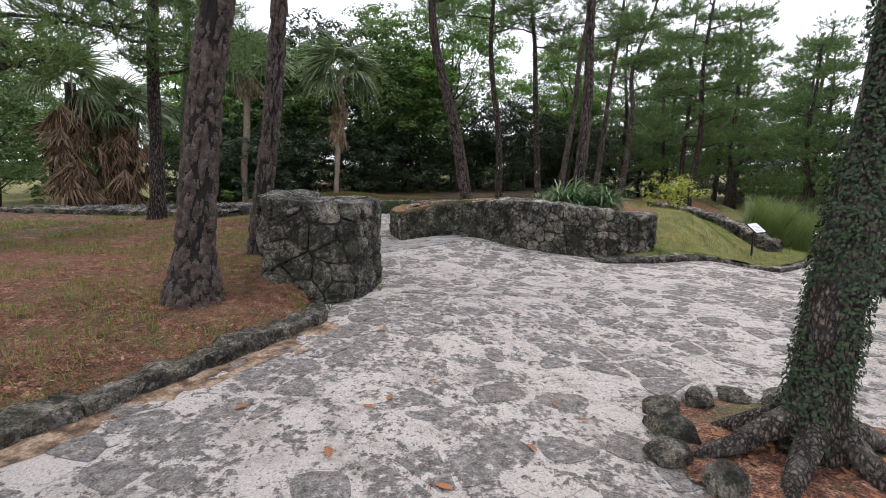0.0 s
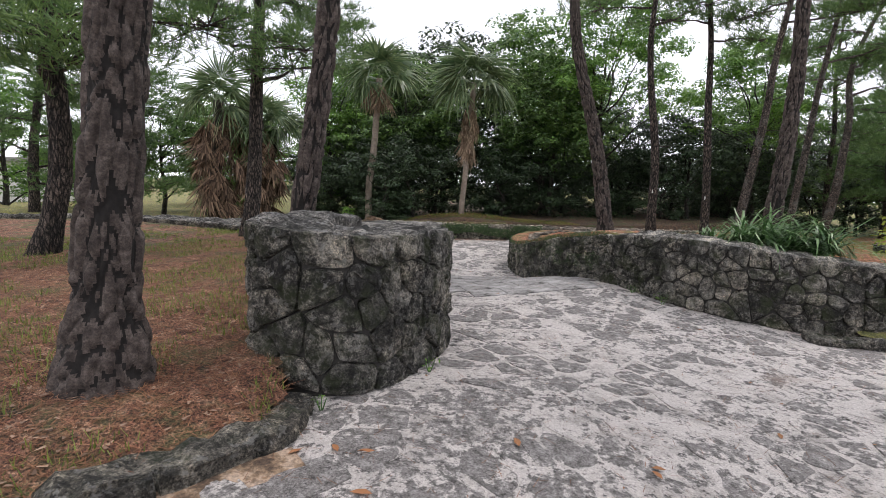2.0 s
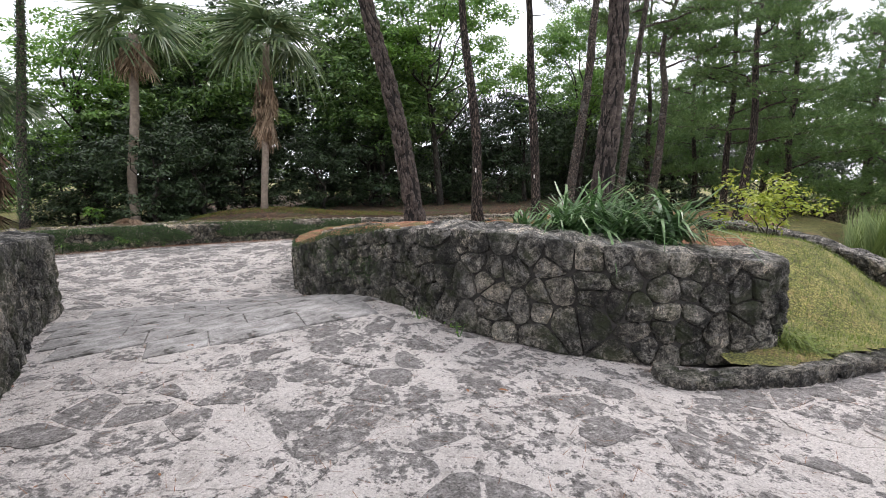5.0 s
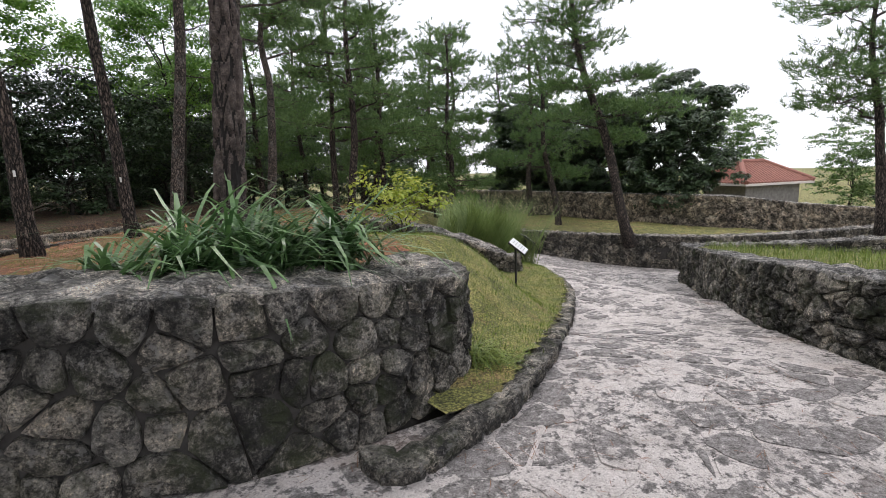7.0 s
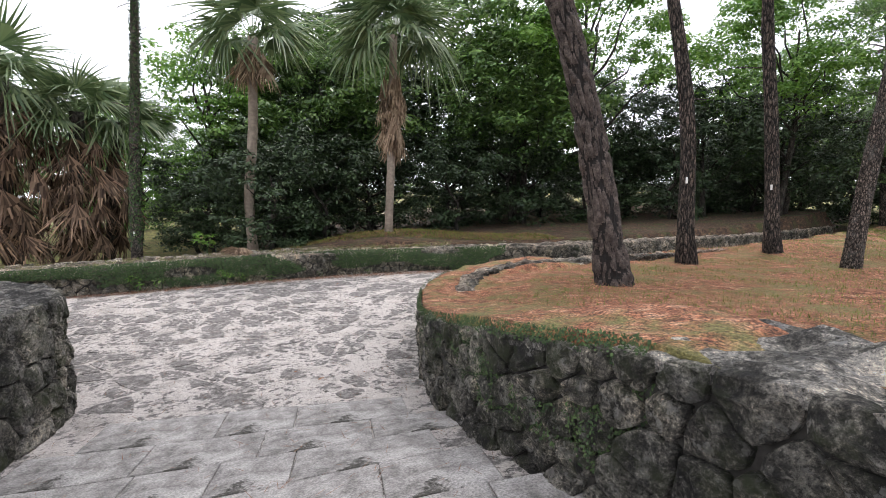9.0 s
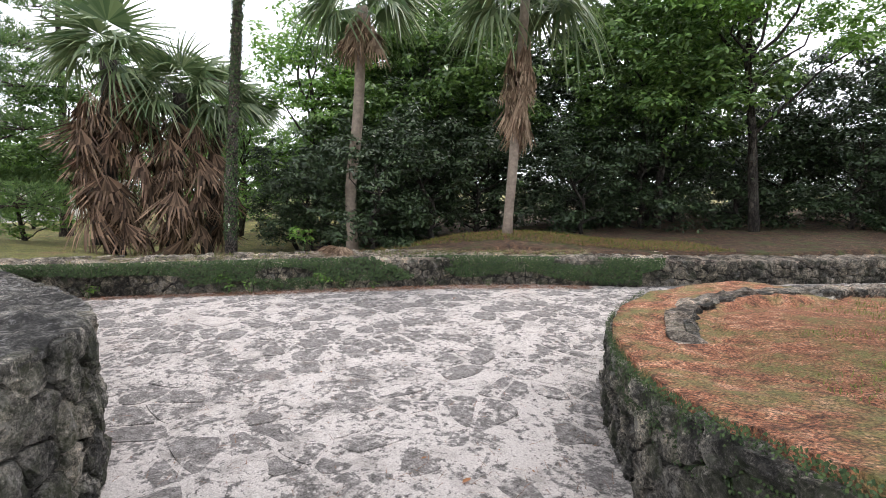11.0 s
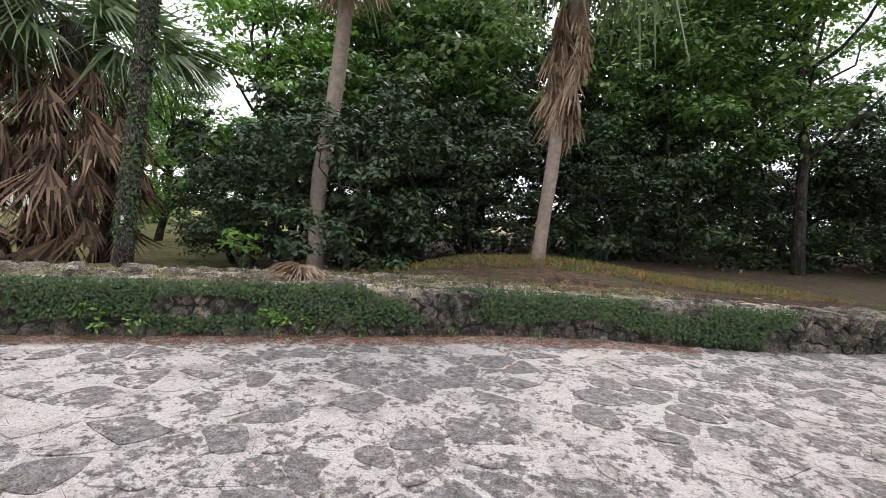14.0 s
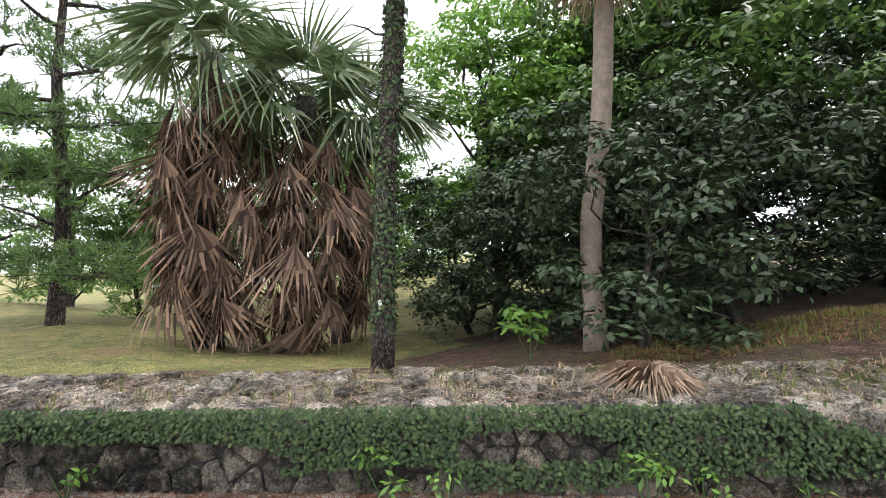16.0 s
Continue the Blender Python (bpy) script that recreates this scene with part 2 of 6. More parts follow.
M_NEEDLE_RED = ground_material("red_needle_litter", [(0.34, (0.085, 0.036, 0.02)), (0.5, (0.28, 0.115, 0.062)), (0.66, (0.44, 0.26, 0.17))], 8, 60, (0.17, 0.155, 0.055), (0.47, 0.58), 0.04)
M_LAWN = ground_material("mown_lawn", [(0.36, (0.075, 0.08, 0.022)), (0.5, (0.135, 0.14, 0.04)), (0.64, (0.2, 0.18, 0.06))], 3, 45, (0.2, 0.13, 0.06), (0.52, 0.66), 0.03)
M_EARTH = ground_material("forest_floor", [(0.34, (0.026, 0.016, 0.011)), (0.5, (0.07, 0.04, 0.024)), (0.66, (0.14, 0.085, 0.05))], 7, 50, (0.06, 0.075, 0.022), (0.5, 0.62), 0.04)
M_GUTTER = ground_material("silted_gutter", [(0.4, (0.07, 0.045, 0.03)), (0.5, (0.2, 0.135, 0.085)), (0.6, (0.36, 0.27, 0.2))], 7, 40, None, (0.5, 0.6), 0.015, mild=True)
M_BARK = bark_material("pine_bark", (0.005, 0.0045, 0.004), (0.165, 0.13, 0.112), 25, 6.2, 0.06)
M_BARK2 = bark_material("grey_pine_bark", (0.011, 0.009, 0.008), (0.21, 0.172, 0.148), 36, 15, 0.035, (0.25, 0.25, 0.23))
M_BARK3 = bark_material("dark_broadleaf_bark", (0.015, 0.013, 0.011), (0.06, 0.052, 0.044), 12, 4, 0.015, (0.12, 0.12, 0.1))
M_PALMTRUNK = plain("palm_trunk_bark", (0.25, 0.205, 0.165), 0.92, 0.3, 11)
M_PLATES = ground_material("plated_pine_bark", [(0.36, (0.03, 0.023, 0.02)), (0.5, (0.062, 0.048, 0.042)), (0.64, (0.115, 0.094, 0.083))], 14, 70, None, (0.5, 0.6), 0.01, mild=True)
# near-black furrow bark: its darker tone plus groove shade put into the colour
M_FURROW_SHADE = plain("bark_furrow_shade", (0.01, 0.008, 0.007), 0.95, 0.5, 40)
M_NEEDLES = leaf_material("pine_needles", (0.05, 0.11, 0.035), (0.18, 0.28, 0.085), trans=0.3)
M_LEAF_DARK = leaf_material("dark_evergreen_leaves", (0.012, 0.03, 0.012), (0.065, 0.108, 0.042), rough=0.5, trans=0.1)
M_LEAF_MID = leaf_material("broadleaf_leaves", (0.036, 0.09, 0.022), (0.2, 0.33, 0.085), rough=0.42, trans=0.3)
M_LEAF_LIGHT = leaf_material("bright_leaves", (0.07, 0.17, 0.025), (0.24, 0.42, 0.075), rough=0.5, trans=0.35)
M_LEAF_YELLOW = leaf_material("yellow_green_leaves", (0.25, 0.33, 0.035), (0.48, 0.5, 0.09), trans=0.4)
M_PALMLEAF = leaf_material("palm_fronds", (0.06, 0.11, 0.045), (0.21, 0.27, 0.13), rough=0.45, trans=0.25)
M_DEADPALM = leaf_material("dead_palm_fronds", (0.15, 0.098, 0.066), (0.48, 0.36, 0.255), rough=0.85, trans=0.15)
M_DEADPALM_DARK = leaf_material("dark_dead_fronds", (0.035, 0.02, 0.014), (0.36, 0.24, 0.165), rough=0.85, trans=0.15)
M_STRAP = leaf_material("strap_leaves", (0.03, 0.085, 0.028), (0.14, 0.25, 0.085), rough=0.38, trans=0.25)
M_REED = leaf_material("reed_leaves", (0.1, 0.16, 0.04), (0.24, 0.3, 0.1), trans=0.3)
M_GRASS = leaf_material("grass_blades", (0.08, 0.13, 0.02), (0.24, 0.3, 0.06), trans=0.3)
M_IVY = leaf_material("ivy_leaves", (0.02, 0.05, 0.015), (0.1, 0.155, 0.05), rough=0.68, trans=0.15)
M_IVY_DARK = leaf_material("dark_ivy_leaves", (0.012, 0.03, 0.012), (0.04, 0.07, 0.028), rough=0.75, trans=0.08)
M_NEEDLE_FALLEN = leaf_material("fallen_needles", (0.12, 0.05, 0.025), (0.36, 0.17, 0.09), rough=0.9, trans=0.0)
M_LITTER = leaf_material("dry_litter", (0.07, 0.035, 0.02), (0.42, 0.28, 0.2), rough=0.9, trans=0.0)
M_DEADLEAF = leaf_material("fallen_leaves", (0.16, 0.055, 0.025), (0.42, 0.2, 0.08), rough=0.7, trans=0.1)
M_BLACK = plain("black_painted_steel", (0.012, 0.012, 0.013), 0.45, 0.2)
M_PANEL = plain("white_sign_panel", (0.74, 0.76, 0.76), 0.3, 0.03)
M_INK = plain("sign_print", (0.2, 0.22, 0.22), 0.5, 0.2)
M_TAG = plain("white_tree_tag", (0.75, 0.75, 0.72), 0.5, 0.05)
M_TILE = plain("red_clay_tile", (0.27, 0.12, 0.09), 0.8, 0.35, 9)
M_TILEMORTAR = plain("white_tile_mortar", (0.6, 0.55, 0.5), 0.9, 0.2)
M_HOUSEWOOD = plain("weathered_board", (0.2, 0.19, 0.18), 0.9, 0.3, 6)
M_PALEWALL = plain("pale_render", (0.55, 0.54, 0.51), 0.9, 0.1, 3)


# ---- mesh helpers ----
rng = random.Random(7)
nrs = np.random.RandomState(7)


def mesh_of(name, verts, faces, mat, smooth=False):
    me = bpy.data.meshes.new(name)
    me.from_pydata([tuple(v) for v in verts], [], faces)
    me.materials.append(mat)
    if smooth:
        me.polygons.foreach_set("use_smooth", [True] * len(me.polygons))
    return me


def put(name, verts, faces, mat, parent=None, label="", smooth=False):
    ob = new(name, mesh_of(name, verts, faces, mat, smooth))
    if parent is not None:
        ob.parent = parent
    if label:
        tagged(ob, label)
    return ob


def put_quads(name, quads, mat, parent=None, label="", smooth=False):
    """One mesh from an array of n quads, n x 4 x 3."""
    n = len(quads)
    me = bpy.data.meshes.new(name)
    me.vertices.add(n * 4)
    me.vertices.foreach_set("co", np.asarray(quads, dtype=np.float32).ravel())
    me.loops.add(n * 4)
    me.loops.foreach_set("vertex_index", np.arange(n * 4, dtype=np.int32))
    me.polygons.add(n)
    me.polygons.foreach_set("loop_start", np.arange(0, n * 4, 4, dtype=np.int32))
    me.update(calc_edges=True)
    me.materials.append(mat)
    ob = new(name, me)
    if parent is not None:
        ob.parent = parent
    if label:
        tagged(ob, label)
    return ob


def part(name, bm, mat, parent, label=""):
    me = bpy.data.meshes.new(name)
    bm.to_mesh(me)
    bm.free()
    me.materials.append(mat)
    ob = new(name, me)
    ob.parent = parent
    if label:
        tagged(ob, label)
    return ob


def thing(name, x, y, z, label, category, group="", kind=""):
    ob = new(name)
    ob.location = (x, y, z)
    return tagged(ob, label, category, group, kind)


def box_bm(sx, sy, sz, cx=0, cy=0, cz=0, bevel=0.004, rot=None):
    bm = bmesh.new()
    bmesh.ops.create_cube(bm, size=1, matrix=Matrix.Translation((cx, cy, cz)) @ (rot or Matrix()) @ Matrix.Diagonal((sx, sy, sz, 1)))
    if bevel:
        bmesh.ops.bevel(bm, geom=bm.edges[:], offset=bevel, segments=1, affect="EDGES")
    return bm


def tube(points, radii, sides=10, wobble=0.0, seed=0, cap=True):
    """Vertices and faces of a tapered tube along points."""
    V, F = [], []
    pts = [Vector(p) for p in points]
    side = Vector((1, 0, 0))
    for i, p in enumerate(pts):
        d = (pts[min(i + 1, len(pts) - 1)] - pts[max(i - 1, 0)]).normalized()
        a = (side - d * side.dot(d))
        a = a.normalized() if a.length > 1e-4 else d.orthogonal().normalized()
        b = d.cross(a)
        side = a
        for k in range(sides):
            an = 2 * math.pi * k / sides
            r = radii[i] * (1 + wobble * noise.noise(Vector((math.cos(an) * 1.7 + seed, math.sin(an) * 1.7, p.z * 1.3 + i * 0.3))))
            V.append(p + (a * math.cos(an) + b * math.sin(an)) * r)
    for i in range(len(pts) - 1):
        for k in range(sides):
            a0, a1 = i * sides + k, i * sides + (k + 1) % sides
            F.append((a0, a1, a1 + sides, a0 + sides))
    if cap:
        F.append(tuple(range(len(V) - sides, len(V))))
        F.append(tuple(reversed(range(sides))))
    return V, F


def merge(chunks):
    V, F = [], []
    for v, f in chunks:
        o = len(V)
        V += list(v)
        F += [tuple(i + o for i in q) for q in f]
    return V, F


# ---- the lie of the land: heights between a few known spots ----
SPOTS = np.array([
    (0.2, -9, 0.2), (-1.4, -3.7, 0.15), (-2.5, -5.3, 0.12), (-0.1, 2.95, 0.15), (1.6, 1.7, 0.0), (2.6, 1.8, -0.2), (-2.6, 6.1, -0.4),
    (-4.6, 5.9, -0.33), (-5.5, 6, -0.33), (-5.9, 9.3, -0.2), (-7, 9.2, -0.18), (-6.8, 10.7, -0.26), (-7, 8.4, -0.16), (-10, 7.1, -0.2),
    (7.5, 5.6, -0.9), (2.6, -4, -0.1), (21, 10, -3.2), (15, 5.9, -2.15), (22, 20, -2.9), (-30, 12, -0.6), (8, 32, -0.7), (-20, -15, 0.4), (60, 20, -4)])


def land(x, y):
    w = ((SPOTS[:, 0] - x) ** 2 + (SPOTS[:, 1] - y) ** 2 + 1.0) ** -1.5
    return float((w * SPOTS[:, 2]).sum() / w.sum())


def inside(x, y, poly):
    c = False
    n = len(poly)
    for i in range(n):
        x1, y1 = poly[i][:2]
        x2, y2 = poly[(i + 1) % n][:2]
        if (y1 > y) != (y2 > y) and x < (x2 - x1) * (y - y1) / (y2 - y1) + x1:
            c = not c
    return c


def smooth_line(pts, step=0.12, rounds=2):
    """Rounds a line of corners (any number of columns) and spaces it evenly."""
    p = np.array(pts, float)
    for _ in range(rounds):
        q = [p[0]]
        for a, b in zip(p[:-1], p[1:]):
            q += [a * 0.75 + b * 0.25, a * 0.25 + b * 0.75]
        p = np.array(q + [p[-1]])
    d = np.r_[0, np.cumsum(np.linalg.norm(np.diff(p[:, :2], axis=0), axis=1))]
    n = max(2, int(d[-1] / step) + 1)
    s = np.linspace(0, d[-1], n)
    return s, np.stack([np.interp(s, d, p[:, k]) for k in range(p.shape[1])], 1)


def cells(width, height, size, seed, jitter=0.8, aspect=1.0, drop=0.0):
    """Irregular cells that fill a width x height field: a list of polygons."""
    r = random.Random(seed)
    nx, ny = max(1, round(width / (size * aspect))), max(1, round(height / size))
    dx, dy = width / nx, height / ny
    S = {(i, j): ((i + 0.5 + (r.random() - 0.5) * jitter + (0.25 if j % 2 else -0.25)) * dx, (j + 0.5 + (r.random() - 0.5) * jitter) * dy)
         for i in range(-2, nx + 2) for j in range(-2, ny + 2)}
    S = {k: v for k, v in S.items() if r.random() > drop}
    out = []
    for (i, j), (sx, sy) in S.items():
        if not (-1 <= i <= nx and 0 <= j < ny):
            continue
        poly = [(max(0, sx - 2 * dx), max(0, sy - 2 * dy)), (min(width, sx + 2 * dx), max(0, sy - 2 * dy)),
                (min(width, sx + 2 * dx), min(height, sy + 2 * dy)), (max(0, sx - 2 * dx), min(height, sy + 2 * dy))]
        for di in (-3, -2, -1, 0, 1, 2, 3):
            for dj in (-2, -1, 0, 1, 2):
                o = S.get((i + di, j + dj))
                if o is None or (di == 0 and dj == 0) or not poly or not (0 <= j + dj < ny):
                    continue
                mx, my, vx, vy = (sx + o[0]) / 2, (sy + o[1]) / 2, o[0] - sx, o[1] - sy
                res = []
                for k in range(len(poly)):
                    a, b = poly[k], poly[(k + 1) % len(poly)]
                    da, db = (a[0] - mx) * vx + (a[1] - my) * vy, (b[0] - mx) * vx + (b[1] - my) * vy
                    if da <= 0:
                        res.append(a)
                    if da * db < 0:
                        u = da / (da - db)
                        res.append((a[0] + (b[0] - a[0]) * u, a[1] + (b[1] - a[1]) * u))
                poly = res
        if len(poly) >= 3:
            a2 = abs(sum(poly[k][0] * poly[(k + 1) % len(poly)][1] - poly[(k + 1) % len(poly)][0] * poly[k][1] for k in range(len(poly))))
            if a2 > 0.1 * dx * dy:
                out.append(poly)
    return out


def pebble(poly, gap, edge, r, rise, rough, soft=0.016, blunt=0.0):
    """A stone over a cell: rings of (u, v, height) and faces."""
    cx, cy = sum(p[0] for p in poly) / len(poly), sum(p[1] for p in poly) / len(poly)
    ring = []
    for k in range(len(poly)):
        a, b = poly[k], poly[(k + 1) % len(poly)]
        if math.hypot(b[0] - a[0], b[1] - a[1]) < 0.3 * edge:
            ring.append((*a, blunt))
        else:
            ring += [(*a, blunt), ((a[0] * 2 + b[0]) / 3, (a[1] * 2 + b[1]) / 3, 0.0), ((a[0] + b[0] * 2) / 3, (a[1] + b[1] * 2) / 3, 0.0)]
    n = len(ring)

    def shrink(p, d, jit):
        vx, vy = cx - p[0], cy - p[1]
        q = math.hypot(vx, vy) or 1
        d = min(d + p[2] + (r.random() - 0.5) * jit, 0.8 * q)
        return p[0] + vx / q * d, p[1] + vy / q * d

    tilt = ((r.random() - 0.5) * rough * 2, (r.random() - 0.5) * rough * 2)
    lift = r.random() * rough
    V = []
    for d, h, jit in ((gap, -0.04, 0.0), (gap + 0.005, rise * 0.5, gap * 0.9), (gap + soft, rise, soft)):
        for p in ring:
            u, v = shrink(p, d, jit)
            V.append((u, v, h + (lift + tilt[0] * (u - cx) / edge + tilt[1] * (v - cy) / edge + (r.random() - 0.5) * rough * 0.6 if h > 0 else 0)))
    for p in ring:
        u, v = shrink(p, 0.42 * math.hypot(cx - p[0], cy - p[1]), 0.05 * edge)
        V.append((u, v, rise + lift + tilt[0] * (u - cx) / edge + tilt[1] * (v - cy) / edge + (r.random() - 0.3) * rough))
    V.append((cx + (r.random() - 0.5) * 0.05, cy + (r.random() - 0.5) * 0.05, rise + lift + r.random() * rough * 0.8))
    F = []
    for k in range(n):
        l = (k + 1) % n
        F += [(k, l, n + l, n + k), (n + k, n + l, 2 * n + l, 2 * n + k), (2 * n + k, 2 * n + l, 3 * n + l, 3 * n + k), (3 * n + k, 3 * n + l, 4 * n)]
    return V, F


def stone_wall(name, line, thick, size, seed, label, mat=None, capmat=None, joined=False, gap=0.004, rise=0.022, rough=0.05, rounds=2, aspect=1.15, cap_rough=0.085, holes=(), cap_stones=()):
    """A rubble wall whose face runs along line, rows of (x, y, foot, top); the face looks to the right of the line's direction."""
    mat, capmat = mat or M_STONE, capmat or M_CAP
    s, P = smooth_line(line, 0.1, rounds)
    T = np.gradient(P[:, :2], axis=0)
    T /= np.linalg.norm(T, axis=1)[:, None]
    N = np.stack([T[:, 1], -T[:, 0]], 1)
    L = s[-1]

    def at(u, d=0.0):
        u = min(max(u, 0), L)
        k = [np.interp(u, s, P[:, i]) for i in range(4)]
        nx, ny = np.interp(u, s, N[:, 0]), np.interp(u, s, N[:, 1])
        q = math.hypot(nx, ny)
        return k[0] + nx / q * d, k[1] + ny / q * d, k[2], k[3]

    root = tagged(new(name), label, "wall", kind="structure")
    # the core behind the stones
    n = len(s)
    V, F = [], []
    for i in range(n):
        for d, z in ((-0.015, P[i, 2] - 0.4), (-0.015, P[i, 3] - 0.1), (-thick, P[i, 3] - 0.1), (-thick, P[i, 2] - 0.4)):
            V.append((P[i, 0] + N[i, 0] * d, P[i, 1] + N[i, 1] * d, z))
    for i in range(n - 1):
        for k in range(4):
            F.append((4 * i + k, 4 * i + 4 + k, 4 * i + 4 + (k + 1) % 4, 4 * i + (k + 1) % 4))
    F += [(3, 2, 1, 0), (4 * n - 4, 4 * n - 3, 4 * n - 2, 4 * n - 1)]
    put("core", V, F, M_MORTAR, root)
    # the face, stone by stone
    hmax = float((P[:, 3] - P[:, 2]).max())
    r = random.Random(seed)
    chunks = []
    for poly in cells(L, hmax, size * 0.74, seed, 0.72, aspect, 0.07):
        pv, pf = pebble(poly, gap, size, r, rise, rough, 0.022, 0.016)
        mu, mv = sum(p[0] for p in poly) / len(poly), sum(p[1] for p in poly) / len(poly)
        hx, hy, h0, h1 = at(mu)
        if any(math.dist((hx, hy, h0 + mv / hmax * (h1 - h0)), h[:3]) < h[3] for h in holes):
            continue
        W = []
        for u, v, h in pv:
            x, y, z0, z1 = at(u, h)
            W.append((x, y, z0 - 0.02 + v / hmax * (z1 - z0)))
        if joined:
            chunks.append((W, pf))
        else:
            c = np.mean(W, axis=0)
            ob = put("stone", [tuple(np.array(w) - c) for w in W], pf, mat, root)
            ob.location = c
    if joined:
        tagged(put("stones", *merge(chunks), mat, root), kind="stuff")
    # the rough capping
    m = max(3, int(thick / 0.09) + 1)
    nn = max(3, int(L / 0.1) + 1)
    V, F = [], []
    for i in range(nn):
        u = L * i / (nn - 1)
        for k in range(m + 2):
            d = 0.02 - (thick + 0.02) * min(max(k - 1, 0), m - 1) / (m - 1)
            x, y, z0, z1 = at(u, d + (0.03 * noise.noise(Vector((u * 4, k, seed))) if 1 <= k <= m else 0))
            dist, _ = noise.voronoi(Vector((x * 3.2, y * 3.2, seed)))
            z = z1 + cap_rough * (noise.fractal(Vector((x * 3, y * 3, seed)), 1.0, 2.0, 4) * 0.6 + min(dist[1] - dist[0], 0.25) * 2.2 - 0.45)
            if k in (0, m + 1):
                z = z1 - (0.09 if k == 0 else 0.25)
            elif k in (1, m):
                z -= 0.02
            V.append((x, y, z))
    w = m + 2
    for i in range(nn - 1):
        for k in range(w - 1):
            F.append((i * w + k, i * w + k + 1, (i + 1) * w + k + 1, (i + 1) * w + k))
    put("cap", V, F, capmat, root, "rough grey capping of stone and mortar")
    # flat stones lying on the top along the stretch given
    if cap_stones:
        u0, u1 = cap_stones
        for poly in cells(u1 - u0, thick, 0.21, seed + 1, 0.9, 1.25, 0.2):
            if r.random() < 0.25:
                continue
            pv, pf = pebble(poly, 0.012, 0.25, r, 0.022, 0.03, 0.03, 0.03)
            W = []
            for u, v, h in pv:
                x, y, z0, z1 = at(u0 + u, -v)
                W.append((x, y, z1 - 0.012 + h))
            c = np.mean(W, axis=0)
            put("cap_stone", [tuple(np.array(w_) - c) for w_ in W], pf, M_CAP_PALE, root).location = c
    return root


def sheet(name, x0, x1, y0, y1, step, height, keep, mat, label, category="ground"):
    """A patch of ground made of a fine grid."""
    nx, ny = int((x1 - x0) / step) + 1, int((y1 - y0) / step) + 1
    idx, V, F = {}, [], []

    def vid(i, j):
        if (i, j) not in idx:
            x, y = x0 + i * step, y0 + j * step
            idx[i, j] = len(V)
            V.append((x, y, height(x, y)))
        return idx[i, j]

    for i in range(nx):
        for j in range(ny):
            if keep(x0 + (i + 0.5) * step, y0 + (j + 0.5) * step):
                F.append((vid(i, j), vid(i + 1, j), vid(i + 1, j + 1), vid(i, j + 1)))
    return tagged(put(name, V, F, mat, None, "", True), label, category, kind="structure")


# ---- ground ----
PATHWAY = [(-4.6, -11), (-3.6, -7.5), (-3.05, -6.5), (-2.62, -5.55), (-2.32, -4.9), (-2.0, -4.1), (-1.9, -3.3), (-1.85, -2.9), (-1.75, -1.6), (-2.1, -0.3), (-3.2, 1.0), (-4.6, 2.3),
           (-5.2, 3.4), (-6.0, 3.9), (-6.9, 4.2), (-8.3, 4.5), (-14, 5.0), (-14, 5.0), (-12.7, 5.9), (-10.8, 7.3), (-9.3, 8.6), (-7.6, 10.0), (-6.8, 11.0), (-4.5, 12.1), (-3.3, 12.7),
           (0.4, 15.7), (3.2, 18.5), (8, 27), (9, 26), (5.9, 18.5), (3.5, 14.4), (1, 12), (-0.1, 11), (-1.4, 9.9), (-2.3, 9.2), (-2.8, 8.2), (-2.8, 7.1), (-2.35, 6),
           (-1.9, 5.2), (-1.3, 4.5), (-0.8, 3.9), (0, 3.3), (0.5, 2.8), (0.9, 2.5), (1.35, 2.35), (1.9, 2.2), (2.4, 2.15), (2.6, 2.0), (3.35, 2.1), (4.2, 2.5), (5.05, 3.2), (6.95, 4.75),
           (8.0, 5.6), (8.2, 6.2), (9.1, 7.4), (15.2, 13.7), (18, 16.3), (19.4, 14), (20.9, 12.4), (22.1, 10.6), (23, 9.4), (25, 7), (15.2, 6.2), (15.2, 5.8), (11.6, 3.6), (9.2, 2.3),
           (7.7, 0.95), (7, 0.2), (6.8, -0.1), (6.5, -1.5), (6.7, -5), (7, -13), (-4.5, -13)]
ISLAND = [(3.7, 2.45), (3.2, 2.2), (2.4, 2.15), (1.3, 2.35), (0.5, 2.8), (-0.1, 3.3), (-0.9, 3.8), (-1.48, 4.5), (-2.12, 5.4), (-2.6, 6.32), (-2.9, 7.3), (-2.76, 8.4), (-2.25, 9.15), (-1.4, 9.75), (1, 12.1), (3.5, 14.5), (5.9, 18.7), (9, 26),
          (14, 26), (12, 18), (9, 12), (5.4, 7), (4.2, 4)]
LEFTBED = [(-2.4, -2.9), (-1.7, -2.2), (-1.8, -1.2), (-3.5, 1.4), (-4.9, 2.9), (-5.6, 3.8), (-8.2, 4.5), (-14, 5), (-17, 3), (-17, -12), (-4.6, -12), (-3.42, -7.6), (-2.93, -6.5), (-2.5, -5.55), (-2.2, -4.9), (-1.9, -4.15), (-1.72, -3.75), (-1.8, -3.3)]
NORTHBANK = [(-14, 5.4), (-12.7, 6.1), (-10.8, 7.6), (-9.3, 8.9), (-7.6, 10.3), (-6.8, 11.2), (-4.5, 12.4), (-3.3, 13), (0.4, 16), (3.2, 19), (8, 27.5), (8, 40), (-40, 40), (-40, 5)]


def clamp01(v):
    return min(max(v, 0.0), 1.0)


def isl_top(x, y):
    return 0.62 + 0.32 * clamp01((x + 2) / 5) * clamp01((8 - y) / 6) - 0.28 * clamp01((y - 5) / 5) - 0.75 * clamp01((x - 4) / 6)


